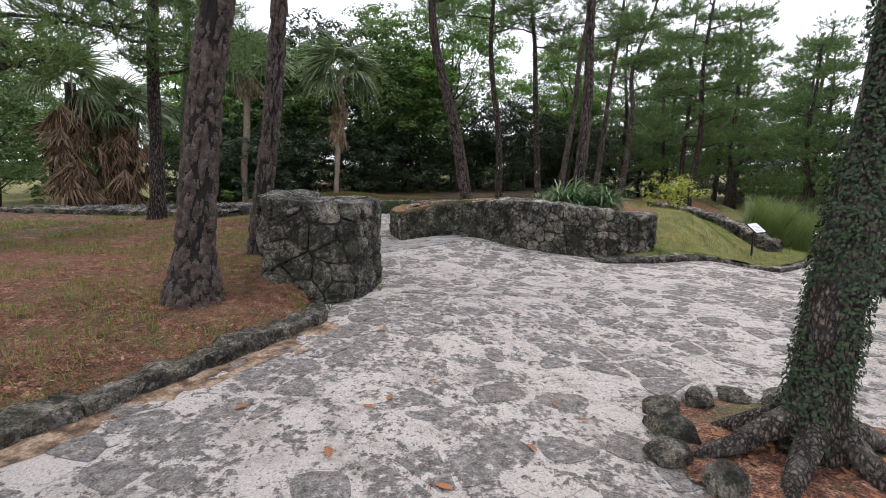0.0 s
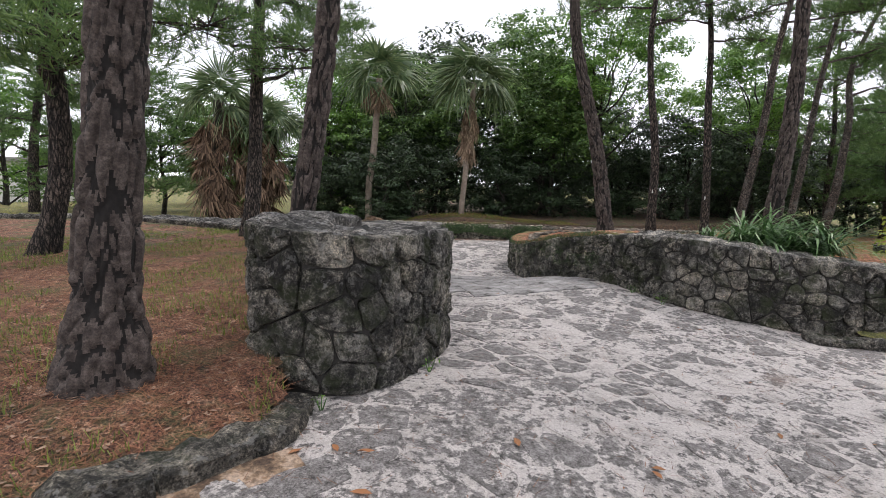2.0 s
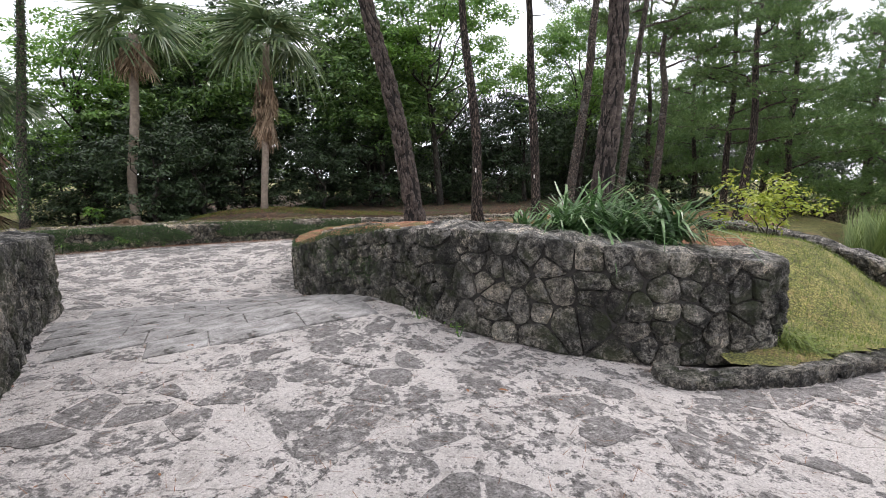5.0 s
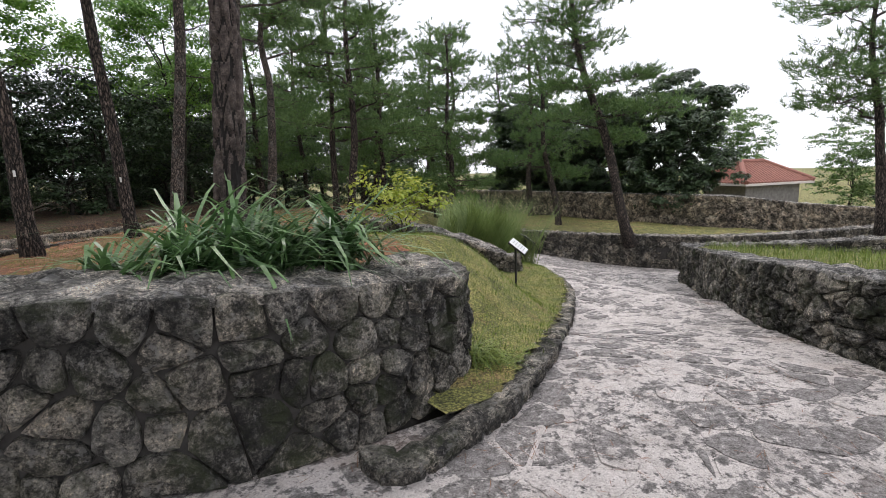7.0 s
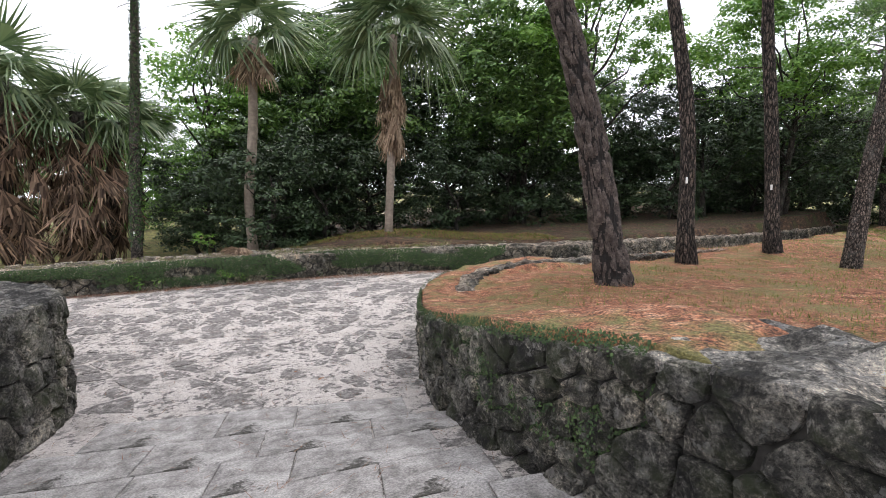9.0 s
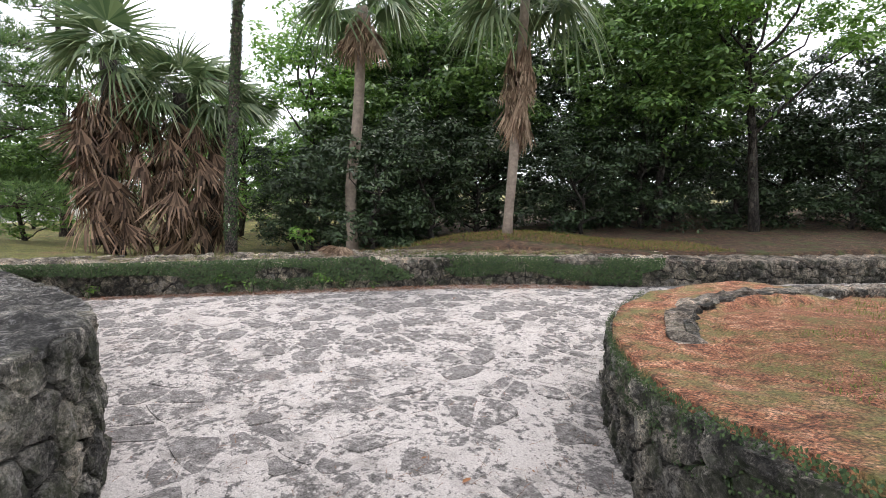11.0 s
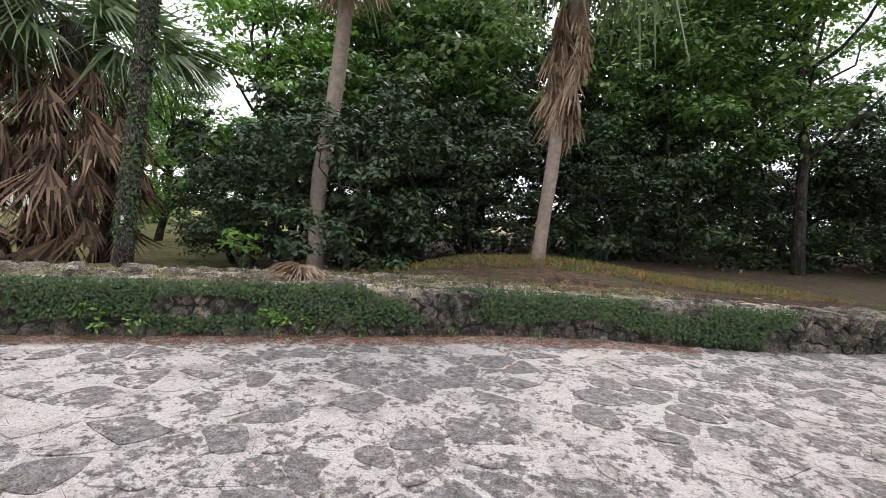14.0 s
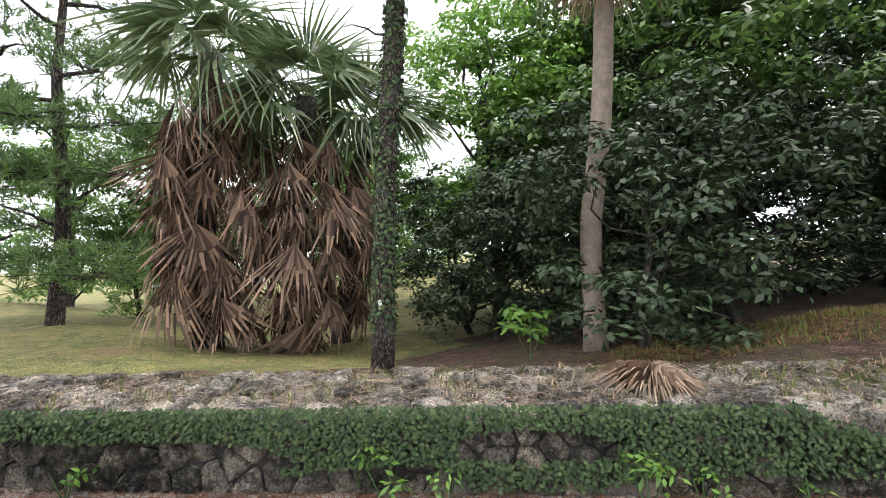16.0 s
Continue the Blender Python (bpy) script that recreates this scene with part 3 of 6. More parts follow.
KERB_BED = np.array([(-4.3, -11), (-3.3, -7.6), (-2.8, -6.5), (-2.38, -5.6), (-2.08, -4.95), (-1.74, -4.2), (-1.5, -3.75), (-1.55, -3.4)])


def from_line(x, y, line):
    a, b = line[:-1], line[1:]
    p = np.array((x, y))
    u = np.clip(((p - a) * (b - a)).sum(1) / ((b - a) ** 2).sum(1), 0, 1)
    return float(np.linalg.norm(a + (b - a) * u[:, None] - p, axis=1).min())


def bed_z(x, y):
    z = bed_level(x, y)
    d = from_line(x, y, KERB_BED)
    u = clamp01((d - 0.12) / 0.45)
    return 0.2 + (z - 0.2) * u


def bed_level(x, y):
    fall = clamp01((x + 4.2) / 2.6)
    return 0.46 - 0.22 * fall * clamp01((-2.2 - y) / 2.5) + 0.25 * clamp01((y + 2) / 4) * clamp01((x + 7) / 3) * clamp01((5 - y) / 3)


ISLE_EDGE = np.array([(-1.4, 9.85, 0.42), (-2.3, 9.25, 0.42), (-2.85, 8.4, 0.4), (-3.0, 7.3, 0.36), (-2.68, 6.3, 0.34), (-2.2, 5.35, 0.44), (-1.55, 4.45, 0.66), (-1.0, 3.72, 0.84), (-0.2, 3.15, 0.98),
                      (0.4, 2.58, 1.06), (0.8, 2.3, 1.08), (1.3, 2.12, 1.06), (1.85, 1.98, 1.0), (2.45, 1.96, 0.94), (3.1, 2.08, 0.86), (3.6, 2.24, 0.8), (3.92, 2.9, 0.76), (4.1, 3.6, 0.72)])


def isle_z(x, y):
    """Bed level inside the island wall: level with the wall's top near it."""
    a, b = ISLE_EDGE[:-1], ISLE_EDGE[1:]
    p = np.array((x, y))
    u = np.clip(((p - a[:, :2]) * (b - a)[:, :2]).sum(1) / ((b - a)[:, :2] ** 2).sum(1), 0, 1)
    q = a + (b - a) * u[:, None]
    d = np.linalg.norm(q[:, :2] - p, axis=1)
    i = int(d.argmin())
    w = clamp01((d[i] - 0.3) / 1.2)
    rim = q[i, 2] - 0.05
    return rim * (1 - w) + isl_top(x, y) * w


def wobble(x, y, a=0.03):
    return a * noise.fractal(Vector((x * 0.9, y * 0.9, 3.1)), 1.0, 2.0, 4)


def far_land(x, y):
    z = land(x, y) - 0.12
    if x > 24:
        z = min(z, -2.9) - 0.02 * (x - 24)
    if inside(x, y, NORTHBANK):
        d = math.hypot(x + 6.6, y - 13.4)
        z = 0.25 + 0.3 * math.exp(-(d / 2.2) ** 2) - 0.5 * clamp01((-8 - x) / 5) * clamp01((y - 7.5) / 3)
    elif inside(x, y, LEFTBED):
        z = -0.1
    elif inside(x, y, ISLAND):
        z = min(isl_top(x, y) - 0.3, z)
    return z


GRASSLAND = [(-15, 5.5), (-12.9, 7.3), (-12.5, 9), (-13, 12), (-24, 40), (-60, 40), (-60, -20), (-18, -12), (-17.5, 3)]
WOOD = [(-12.5, 9), (-11, 9.5), (-7, 12), (-3, 14), (3, 19.5), (8, 28), (14, 40), (10, 60), (-30, 60), (-22, 34), (-13.5, 14)]


def ground_sheet():
    xs = np.unique(np.r_[np.linspace(-900, -60, 8), np.linspace(-60, -16, 12), np.arange(-16, 34, 0.5), np.linspace(34, 80, 12), np.linspace(80, 900, 8)])
    ys = np.unique(np.r_[np.linspace(-900, -40, 7), np.linspace(-40, -13, 8), np.arange(-13, 30, 0.5), np.linspace(30, 80, 12), np.linspace(80, 900, 8)])
    V = [(x, y, far_land(x, y) + (wobble(x, y) if abs(x) < 80 else 0)) for x in xs for y in ys]
    m = len(ys)
    F = [(i * m + j, (i + 1) * m + j, (i + 1) * m + j + 1, i * m + j + 1) for i in range(len(xs) - 1) for j in range(m - 1)]
    ob = put("ground", V, F, M_EARTH, None, "", True)
    ob.data.materials.append(M_LAWN)
    for f in ob.data.polygons:
        c = f.center
        if inside(c.x, c.y, GRASSLAND) or (abs(c.x) > 24 or abs(c.y) > 30) and not inside(c.x, c.y, WOOD):
            f.material_index = 1
    return tagged(ob, "brown forest floor giving way to open grass", "ground", kind="structure")


ground_sheet()
pavement = sheet("pavement", -14.2, 25.4, -13, 27, 0.2, lambda x, y: land(x, y) + wobble(x, y, 0.012), lambda x, y: inside(x, y, PATHWAY), M_PAVE,
                 "worn whitish lime path set with grey stones", "path")
sheet("ground_bed", -17, -1.2, -12, 5.2, 0.1, lambda x, y: bed_z(x, y) + wobble(x, y, 0.05), lambda x, y: inside(x, y, LEFTBED), M_NEEDLE,
      "planting bed covered in reddish brown pine needles")
sheet("ground_island", -3.1, 14, 2, 26, 0.12, lambda x, y: isle_z(x, y) + wobble(x, y, 0.035) - 0.01, lambda x, y: inside(x, y, ISLAND), M_NEEDLE_RED,
      "raised bed with red pine needles and sparse grass")
KERB_LAWN = [(2.5, 1.85), (2.44, 1.62), (2.56, 1.46), (3.0, 1.53), (3.7, 1.72), (4.5, 2.14), (4.95, 2.44), (6.2, 3.38), (7.5, 4.36), (8.4, 5.05), (9.1, 5.75), (9.8, 6.8), (13.0, 10.6), (15.6, 13.5), (18, 16)]
LAWN = [(3.05, 1.95), (3.1, 1.68), (3.66, 1.86), (4.42, 2.26), (4.88, 2.56), (6.12, 3.5), (7.4, 4.48), (8.3, 5.15), (9.0, 5.85), (9.7, 6.9), (12.9, 10.7), (15.5, 13.6), (18, 16.2), (24, 22), (24, 30), (14, 26), (12, 18), (8.7, 11.9), (5.1, 7.1), (3.7, 3.9), (3.4, 2.5)]
BANK = np.array([(3.9, 3.0), (4.2, 4.0), (5.4, 7.0), (9.0, 12.0), (12.0, 18.0), (14.0, 26.0)])


def lawn_z(x, y):
    u = clamp01(1.25 - from_line(x, y, BANK) / 2.2)
    if inside(x, y, ISLAND):
        u = 1.0
    z = lawn_low(x, y)
    return z + (isle_z(x, y) + 0.015 - z) * u * u * (3 - 2 * u) * clamp01((y - 3.2) / 1.5)


def lawn_low(x, y):
    return land(x, y) + 0.13 + wobble(x, y, 0.03) + (0.05 + 0.62 * clamp01((7.8 - x) / 3)) * clamp01((y - 2.6 - 0.35 * (x - 3.5)) / 3)


sheet("ground_lawn", 2.5, 25, 1.8, 31, 0.12, lawn_z, lambda x, y: inside(x, y, LAWN), M_LAWN, "short lawn of patchy yellow-green grass")


# ---- stone walls ----
def earth_rim():
    """Red earth and needles lying over the lower end of the island wall's top."""
    s, P = smooth_line(ISLE_EDGE[:10], 0.09, 2)
    T = np.gradient(P[:, :2], axis=0)
    T /= np.linalg.norm(T, axis=1)[:, None]
    V, F = [], []
    n, m = len(s), 12
    for i in range(n):
        over = 0.075 * clamp01((s[-1] - s[i]) / 1.3) * clamp01(s[i] / 0.6) - 0.03 - 0.16 * clamp01(1 - (s[-1] - s[i]) / 0.7)
        for k in range(m + 1):
            d = -0.015 - 0.95 * max(0, k - 1) / (m - 1) + 0.04 * noise.noise(Vector((s[i] * 3, k * 0.2, 2)))
            x, y = P[i, 0] + T[i, 1] * d, P[i, 1] - T[i, 0] * d
            z = P[i, 2] + over + wobble(x * 2.5, y * 2.5, 0.03)
            if k == 0:
                z = P[i, 2] - 0.06
            V.append((x, y, z - 0.1 * clamp01((k - m + 2) / 2)))
    for i in range(n - 1):
        for k in range(m):
            a = i * (m + 1) + k
            F.append((a, a + 1, a + m + 2, a + m + 1))
    tagged(put("ground_rim", V, F, M_NEEDLE_RED, None, "", True), "red earth and needles over the wall top", "ground", kind="structure")


stone_wall("wall_west", [(-2.75, -1.9, 0.42, 1.45), (-2.62, -2.7, 0.42, 1.46), (-2.45, -2.98, 0.38, 1.46), (-2.1, -3.08, 0.3, 1.44), (-1.72, -3.06, 0.2, 1.41), (-1.45, -2.75, 0.14, 1.38), (-1.36, -2.2, 0.1, 1.36),
                         (-1.4, -1.4, 0.06, 1.32), (-1.85, -0.3, 0.02, 1.22), (-3.0, 1.15, -0.1, 1.05), (-4.2, 2.35, -0.22, 0.92), (-4.85, 3.45, -0.28, 0.85), (-5.35, 3.9, -0.3, 0.82), (-5.95, 4.2, -0.3, 0.8),
                         (-6.8, 4.42, -0.28, 0.76), (-8.2, 4.7, -0.24, 0.68), (-11, 5.05, -0.2, 0.6), (-14, 5.3, -0.2, 0.55)],
           0.62, 0.32, 3, "dark weathered limestone rubble wall beside the path", rough=0.04)
WALLTOP = [(-2.72, -1.8), (-2.6, -2.75), (-2.1, -3.0), (-1.7, -2.95), (-1.48, -2.6), (-1.42, -1.6), (-1.9, -0.3), (-2.6, -0.2)]
sheet("wall_west_top", -2.9, -1.3, -3.2, -0.1, 0.07, lambda x, y: 1.36 - 0.03 * (y + 3) + wobble(x * 3, y * 3, 0.03), lambda x, y: inside(x, y, WALLTOP), M_CAP, "rough stone top of the wall end", "wall")
stone_wall("wall_island", [(-1.4, 9.85, -0.2, 0.42), (-2.3, 9.25, -0.25, 0.42), (-2.85, 8.4, -0.3, 0.4), (-3.0, 7.3, -0.36, 0.36), (-2.68, 6.3, -0.42, 0.34), (-2.2, 5.35, -0.38, 0.44), (-1.55, 4.45, -0.16, 0.66), (-1.0, 3.72, 0.02, 0.84),
                           (-0.2, 3.15, 0.12, 0.98), (0.4, 2.58, 0.08, 1.06), (0.8, 2.3, 0.04, 1.08), (1.3, 2.12, 0.0, 1.06), (1.85, 1.98, -0.06, 1.0), (2.45, 1.96, -0.12, 0.94), (3.1, 2.08, -0.14, 0.86),
                           (3.6, 2.24, -0.12, 0.8), (3.85, 2.5, -0.06, 0.78), (3.92, 2.9, 0.0, 0.76), (4.1, 3.6, 0.1, 0.72)],
           0.75, 0.28, 11, "dark limestone retaining wall around the raised bed", rough=0.035, aspect=1.2, holes=((-1.75, 4.75, 0.2, 0.13),))
stone_wall("wall_north", [(-14.5, 4.6, -0.2, 0.34), (-12.1, 6.0, -0.2, 0.34), (-10.6, 7.2, -0.2, 0.34), (-9.15, 8.4, -0.2, 0.34), (-7.4, 9.8, -0.2, 0.34), (-6.65, 10.75, -0.25, 0.3), (-5.6, 11.35, -0.24, 0.28), (-4.35, 11.85, -0.24, 0.27),
                          (-3.2, 12.45, -0.25, 0.26), (0.5, 15.5, -0.33, 0.17), (3.1, 18.3, -0.45, 0.03), (7.6, 26.5, -0.8, -0.35)],
           1.15, 0.26, 5, "low mossy limestone wall overgrown with ivy", mat=M_STONE_MOSS, capmat=M_CAP_EARTH, rough=0.03, cap_rough=0.06, cap_stones=(2.0, 14.5))
stone_wall("wall_inner_kerb", [(7.6, 22.5, -0.6, -0.2), (5.7, 18.6, -0.5, -0.05), (3.4, 14.8, -0.36, 0.14), (1, 12.3, -0.28, 0.26), (-0.15, 11.2, -0.26, 0.32), (-1.4, 10.2, -0.2, 0.36), (-1.9, 9.6, -0.2, 0.38)],
           0.55, 0.26, 15, "low stone edging of the upper walk", joined=True, mat=M_STONE_J)
stone_wall("wall_east", [(15.7, 7.0, -2.3, -0.98), (15.35, 6.4, -2.25, -0.95), (14.9, 5.95, -2.15, -0.92), (11.7, 4.1, -1.4, -0.35), (9.1, 2.5, -0.8, 0.1), (7.5, 1.15, -0.45, 0.4), (6.8, 0.35, -0.32, 0.5), (6.6, -0.1, -0.28, 0.56), (6.35, -1.5, -0.2, 0.65), (6.6, -5, -0.1, 0.75), (7, -10, 0, 0.8)],
           0.55, 0.33, 21, "dark limestone wall retaining a grassy terrace")
stone_wall("wall_terrace", [(15.7, 7.0, -1.3, -0.98), (17, 5.0, -1.3, -0.9), (20, 2, -1.3, -0.7), (24, -3, -1.2, -0.5)], 0.5, 0.3, 25, "stone wall behind the grassy terrace", joined=True, mat=M_STONE_J)
stone_wall("wall_lower", [(17.9, 17.2, -2.7, -1.55), (18.4, 15.7, -2.7, -1.58), (19.2, 13.9, -2.85, -1.62), (20.7, 12.25, -3.1, -1.7), (21.85, 10.5, -3.2, -1.72), (22.8, 9.2, -3.2, -1.72), (25, 7, -3, -1.62), (30.9, 4.0, -3, -1.5), (38, 0, -3, -1.4)],
           0.6, 0.34, 31, "grey limestone wall at the foot of the slope", joined=True, mat=M_STONE_J, holes=((21.5, 10.9, -2.5, 0.26),))
earth_rim()
stone_wall("wall_inner_rim", [(-2.05, 6.6, 0.2, 0.38), (-2.3, 7.1, 0.2, 0.46), (-2.3, 7.9, 0.2, 0.5), (-1.85, 8.65, 0.2, 0.52), (-1.1, 9.3, 0.2, 0.5), (0.3, 10.65, 0.1, 0.44), (1.5, 12.0, 0.0, 0.36)],
           0.2, 0.24, 49, "low stone rim inside the raised bed", joined=True, mat=M_STONE_J, capmat=M_CAP_EARTH)
stone_wall("wall_upper", [(24, 44, -2.6, -0.5), (26.4, 32, -2.6, -0.4), (27, 25.5, -2.6, -0.36), (27.4, 18, -2.6, -0.36), (27.6, 11.9, -2.6, -0.38), (28.2, 10.9, -2.6, -0.4), (30.5, 8.6, -2.6, -0.9), (36, 4, -2.6, -1.5), (44, -2, -2.6, -1.9)],
           0.6, 0.42, 41, "high pale limestone rubble wall around the house", joined=True, mat=M_STONE_PALE)
stone_wall("wall_bed_back", [(-18, 1.5, 0.1, 0.55), (-15, 3.9, 0.1, 0.55), (-11.8, 4.1, 0.2, 0.6), (-8, 3.4, 0.25, 0.62), (-6.2, 3.0, 0.3, 0.7)], 0.5, 0.26, 45, "low mossy wall at the back of the bed", joined=True, mat=M_STONE_J)
stone_wall("wall_lawn", [(wx, wy, lawn_z(wx, wy) - 0.2, lawn_z(wx, wy) + 0.38) for wx, wy in ((6.3, 11.2), (7.2, 9.3), (7.95, 7.95), (8.55, 7.05), (8.85, 6.92), (9.05, 7.15))], 0.45, 0.3, 47, "low limestone wall at the edge of the lawn", joined=True, mat=M_STONE_J)
stone_wall("kerb_lawn", [(kx, ky, land(kx, ky) - 0.2, land(kx, ky) + 0.1 + 0.06 * clamp01((kx - 2.6) / 0.8) - 0.05 * clamp01((kx - 4) / 5)) for kx, ky in KERB_LAWN],
           0.17, 0.3, 51, "low dark stone kerb around the lawn", joined=True, mat=M_STONE_J, capmat=M_STONE, rise=0.012, rough=0.02)
stone_wall("kerb_bed", [(-4.3, -11, 0.1, 0.3), (-3.3, -7.6, 0.1, 0.27), (-2.8, -6.5, 0.08, 0.26), (-2.38, -5.6, 0.08, 0.26), (-2.08, -4.95, 0.08, 0.27), (-1.74, -4.2, 0.08, 0.28), (-1.5, -3.75, 0.1, 0.27), (-1.58, -3.45, 0.1, 0.27), (-1.72, -3.2, 0.1, 0.26)],
           0.24, 0.3, 53, "mossy old stone kerb beside the needle bed", joined=True, mat=M_STONE_J, capmat=M_STONE_MOSS, rise=0.02, rough=0.03, aspect=1.6)


# ---- leaves and needles ----
def rand_dirs(n, rs):
    v = rs.normal(size=(n, 3))
    return v / np.linalg.norm(v, axis=1)[:, None]


def leaf_quads(centres, normals, length, width, rs, droop=0.3):
    """One lozenge-shaped leaf at each centre."""
    n = len(centres)
    t = rand_dirs(n, rs)
    t[:, 2] -= droop
    t -= normals * (t * normals).sum(1)[:, None]
    t /= np.linalg.norm(t, axis=1)[:, None] + 1e-9
    b = np.cross(normals, t)
    ln = length * rs.uniform(0.6, 1.25, (n, 1))
    wd = width * rs.uniform(0.7, 1.2, (n, 1))
    q = np.empty((n, 4, 3))
    q[:, 0] = centres - t * ln * 0.5
    q[:, 1] = centres + b * wd * 0.5 - t * ln * 0.05 + normals * wd * 0.12
    q[:, 2] = centres + t * ln * 0.5
    q[:, 3] = centres - b * wd * 0.5 - t * ln * 0.05 + normals * wd * 0.12
    return q


def crown_leaves(blobs, per, length, width, rs):
    """Leaves in domed clumps set about blobs, rows of (x, y, z, radius, flatness)."""
    out = []
    for x, y, z, r, flat in blobs:
        k = max(4, int(13 * r ** 1.2))
        d = rand_dirs(k, rs)
        c = d * r * rs.uniform(0.4, 1.05, (k, 1)) * np.array([1, 1, flat]) + np.array([x, y, z])
        m = max(4, int(per * r * r / k))
        size = np.repeat(r ** 0.6 * rs.uniform(0.24, 0.46, (k, 1)), m, axis=0)
        e = rand_dirs(k * m, rs)
        e[:, 2] = np.where(rs.rand(k * m) < 0.8, np.abs(e[:, 2]), e[:, 2])
        spot = np.repeat(c, m, axis=0) + e * size * rs.uniform(0.55, 1.1, (k * m, 1)) * np.array([1, 1, 0.62])
        nrm = rand_dirs(k * m, rs) * 0.55 + e * 0.7 + np.array([0, 0, 0.6])
        nrm /= np.linalg.norm(nrm, axis=1)[:, None]
        out.append(leaf_quads(spot, nrm, length, width, rs))
    return np.concatenate(out)


def needle_tufts(tips, dirs, count, length, width, rs):
    """Brushes of needles at the tips of twigs."""
    n = len(tips)
    d = np.repeat(dirs, count, axis=0) * 0.75 + rand_dirs(n * count, rs) * 0.9 + np.array([0, 0, 0.25])
    d /= np.linalg.norm(d, axis=1)[:, None]
    base = np.repeat(tips, count, axis=0) + np.repeat(dirs, count, axis=0) * rs.uniform(-0.2, 0.05, (n * count, 1))
    side = np.cross(d, rand_dirs(n * count, rs))
    side /= np.linalg.norm(side, axis=1)[:, None] + 1e-9
    ln = length * rs.uniform(0.7, 1.2, (n * count, 1))
    q = np.empty((n * count, 4, 3))
    q[:, 0] = base - side * width * 0.5
    q[:, 1] = base + side * width * 0.5
    q[:, 2] = base + d * ln + side * width * 0.2
    q[:, 3] = base + d * ln - side * width * 0.2
    return q


def bend_line(p0, p1, n, amp, seed):
    p0, p1 = Vector(p0), Vector(p1)
    out = []
    for i in range(n + 1):
        u = i / n
        p = p0.lerp(p1, u)
        w = math.sin(u * math.pi) * amp
        p += Vector((noise.noise(Vector((u * 2.2, seed, 0.3))), noise.noise(Vector((seed, u * 2.2, 7.7))), 0.3 * noise.noise(Vector((u * 2, 3.3, seed))))) * w * 2
        out.append(p)
    return out


def flat_pad(c, r, n, rs):
    """Twig tips of one flat pad of pine foliage."""
    a = rs.uniform(0, 2 * math.pi, n)
    q = r * np.sqrt(rs.uniform(0.02, 1, n))
    tips = np.stack([c[0] + q * np.cos(a), c[1] + q * np.sin(a), c[2] + rs.normal(size=n) * 0.13 * r + 0.1 * r], 1)
    dirs = np.stack([np.cos(a) * 0.7, np.sin(a) * 0.7, rs.uniform(0.1, 0.9, n)], 1)
    return tips, dirs / np.linalg.norm(dirs, axis=1)[:, None]


def plated_trunk(line, radii, seed, upto=5.5):
    """A pine trunk whose bark stands out in long plates between furrows."""
    zs = np.array([p.z for p in line])
    top = zs[-1]
    levels = np.r_[np.arange(zs[0], min(upto, top), 0.024), np.linspace(min(upto, top), top, 40)]
    sides = 88
    V, F, low = [], [], []
    for z in levels:
        cx, cy = np.interp(z, zs, [p.x for p in line]), np.interp(z, zs, [p.y for p in line])
        rad = float(np.interp(z, zs, radii))
        for k in range(sides):
            a = 2 * math.pi * k / sides
            ca, sa = math.cos(a), math.sin(a)
            q = Vector((ca * rad * 12 + seed, sa * rad * 12, z * 3.8 + 0.9 * noise.noise(Vector((ca * 2, sa * 2, z * 3)))))
            dist, _ = noise.voronoi(q)
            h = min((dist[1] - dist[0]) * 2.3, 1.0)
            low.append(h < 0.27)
            rr = rad * (1 + 0.07 * noise.noise(Vector((ca * 1.3, sa * 1.3, z * 0.9 + seed)))) - 0.042 + 0.05 * h ** 0.6 + 0.008 * noise.noise(q * 4)
            V.append((cx + ca * rr, cy + sa * rr, z))
    for i in range(len(levels) - 1):
        for k in range(sides):
            l = (k + 1) % sides
            F.append((i * sides + k, i * sides + l, (i + 1) * sides + l, (i + 1) * sides + k))
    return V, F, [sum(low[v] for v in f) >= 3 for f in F]


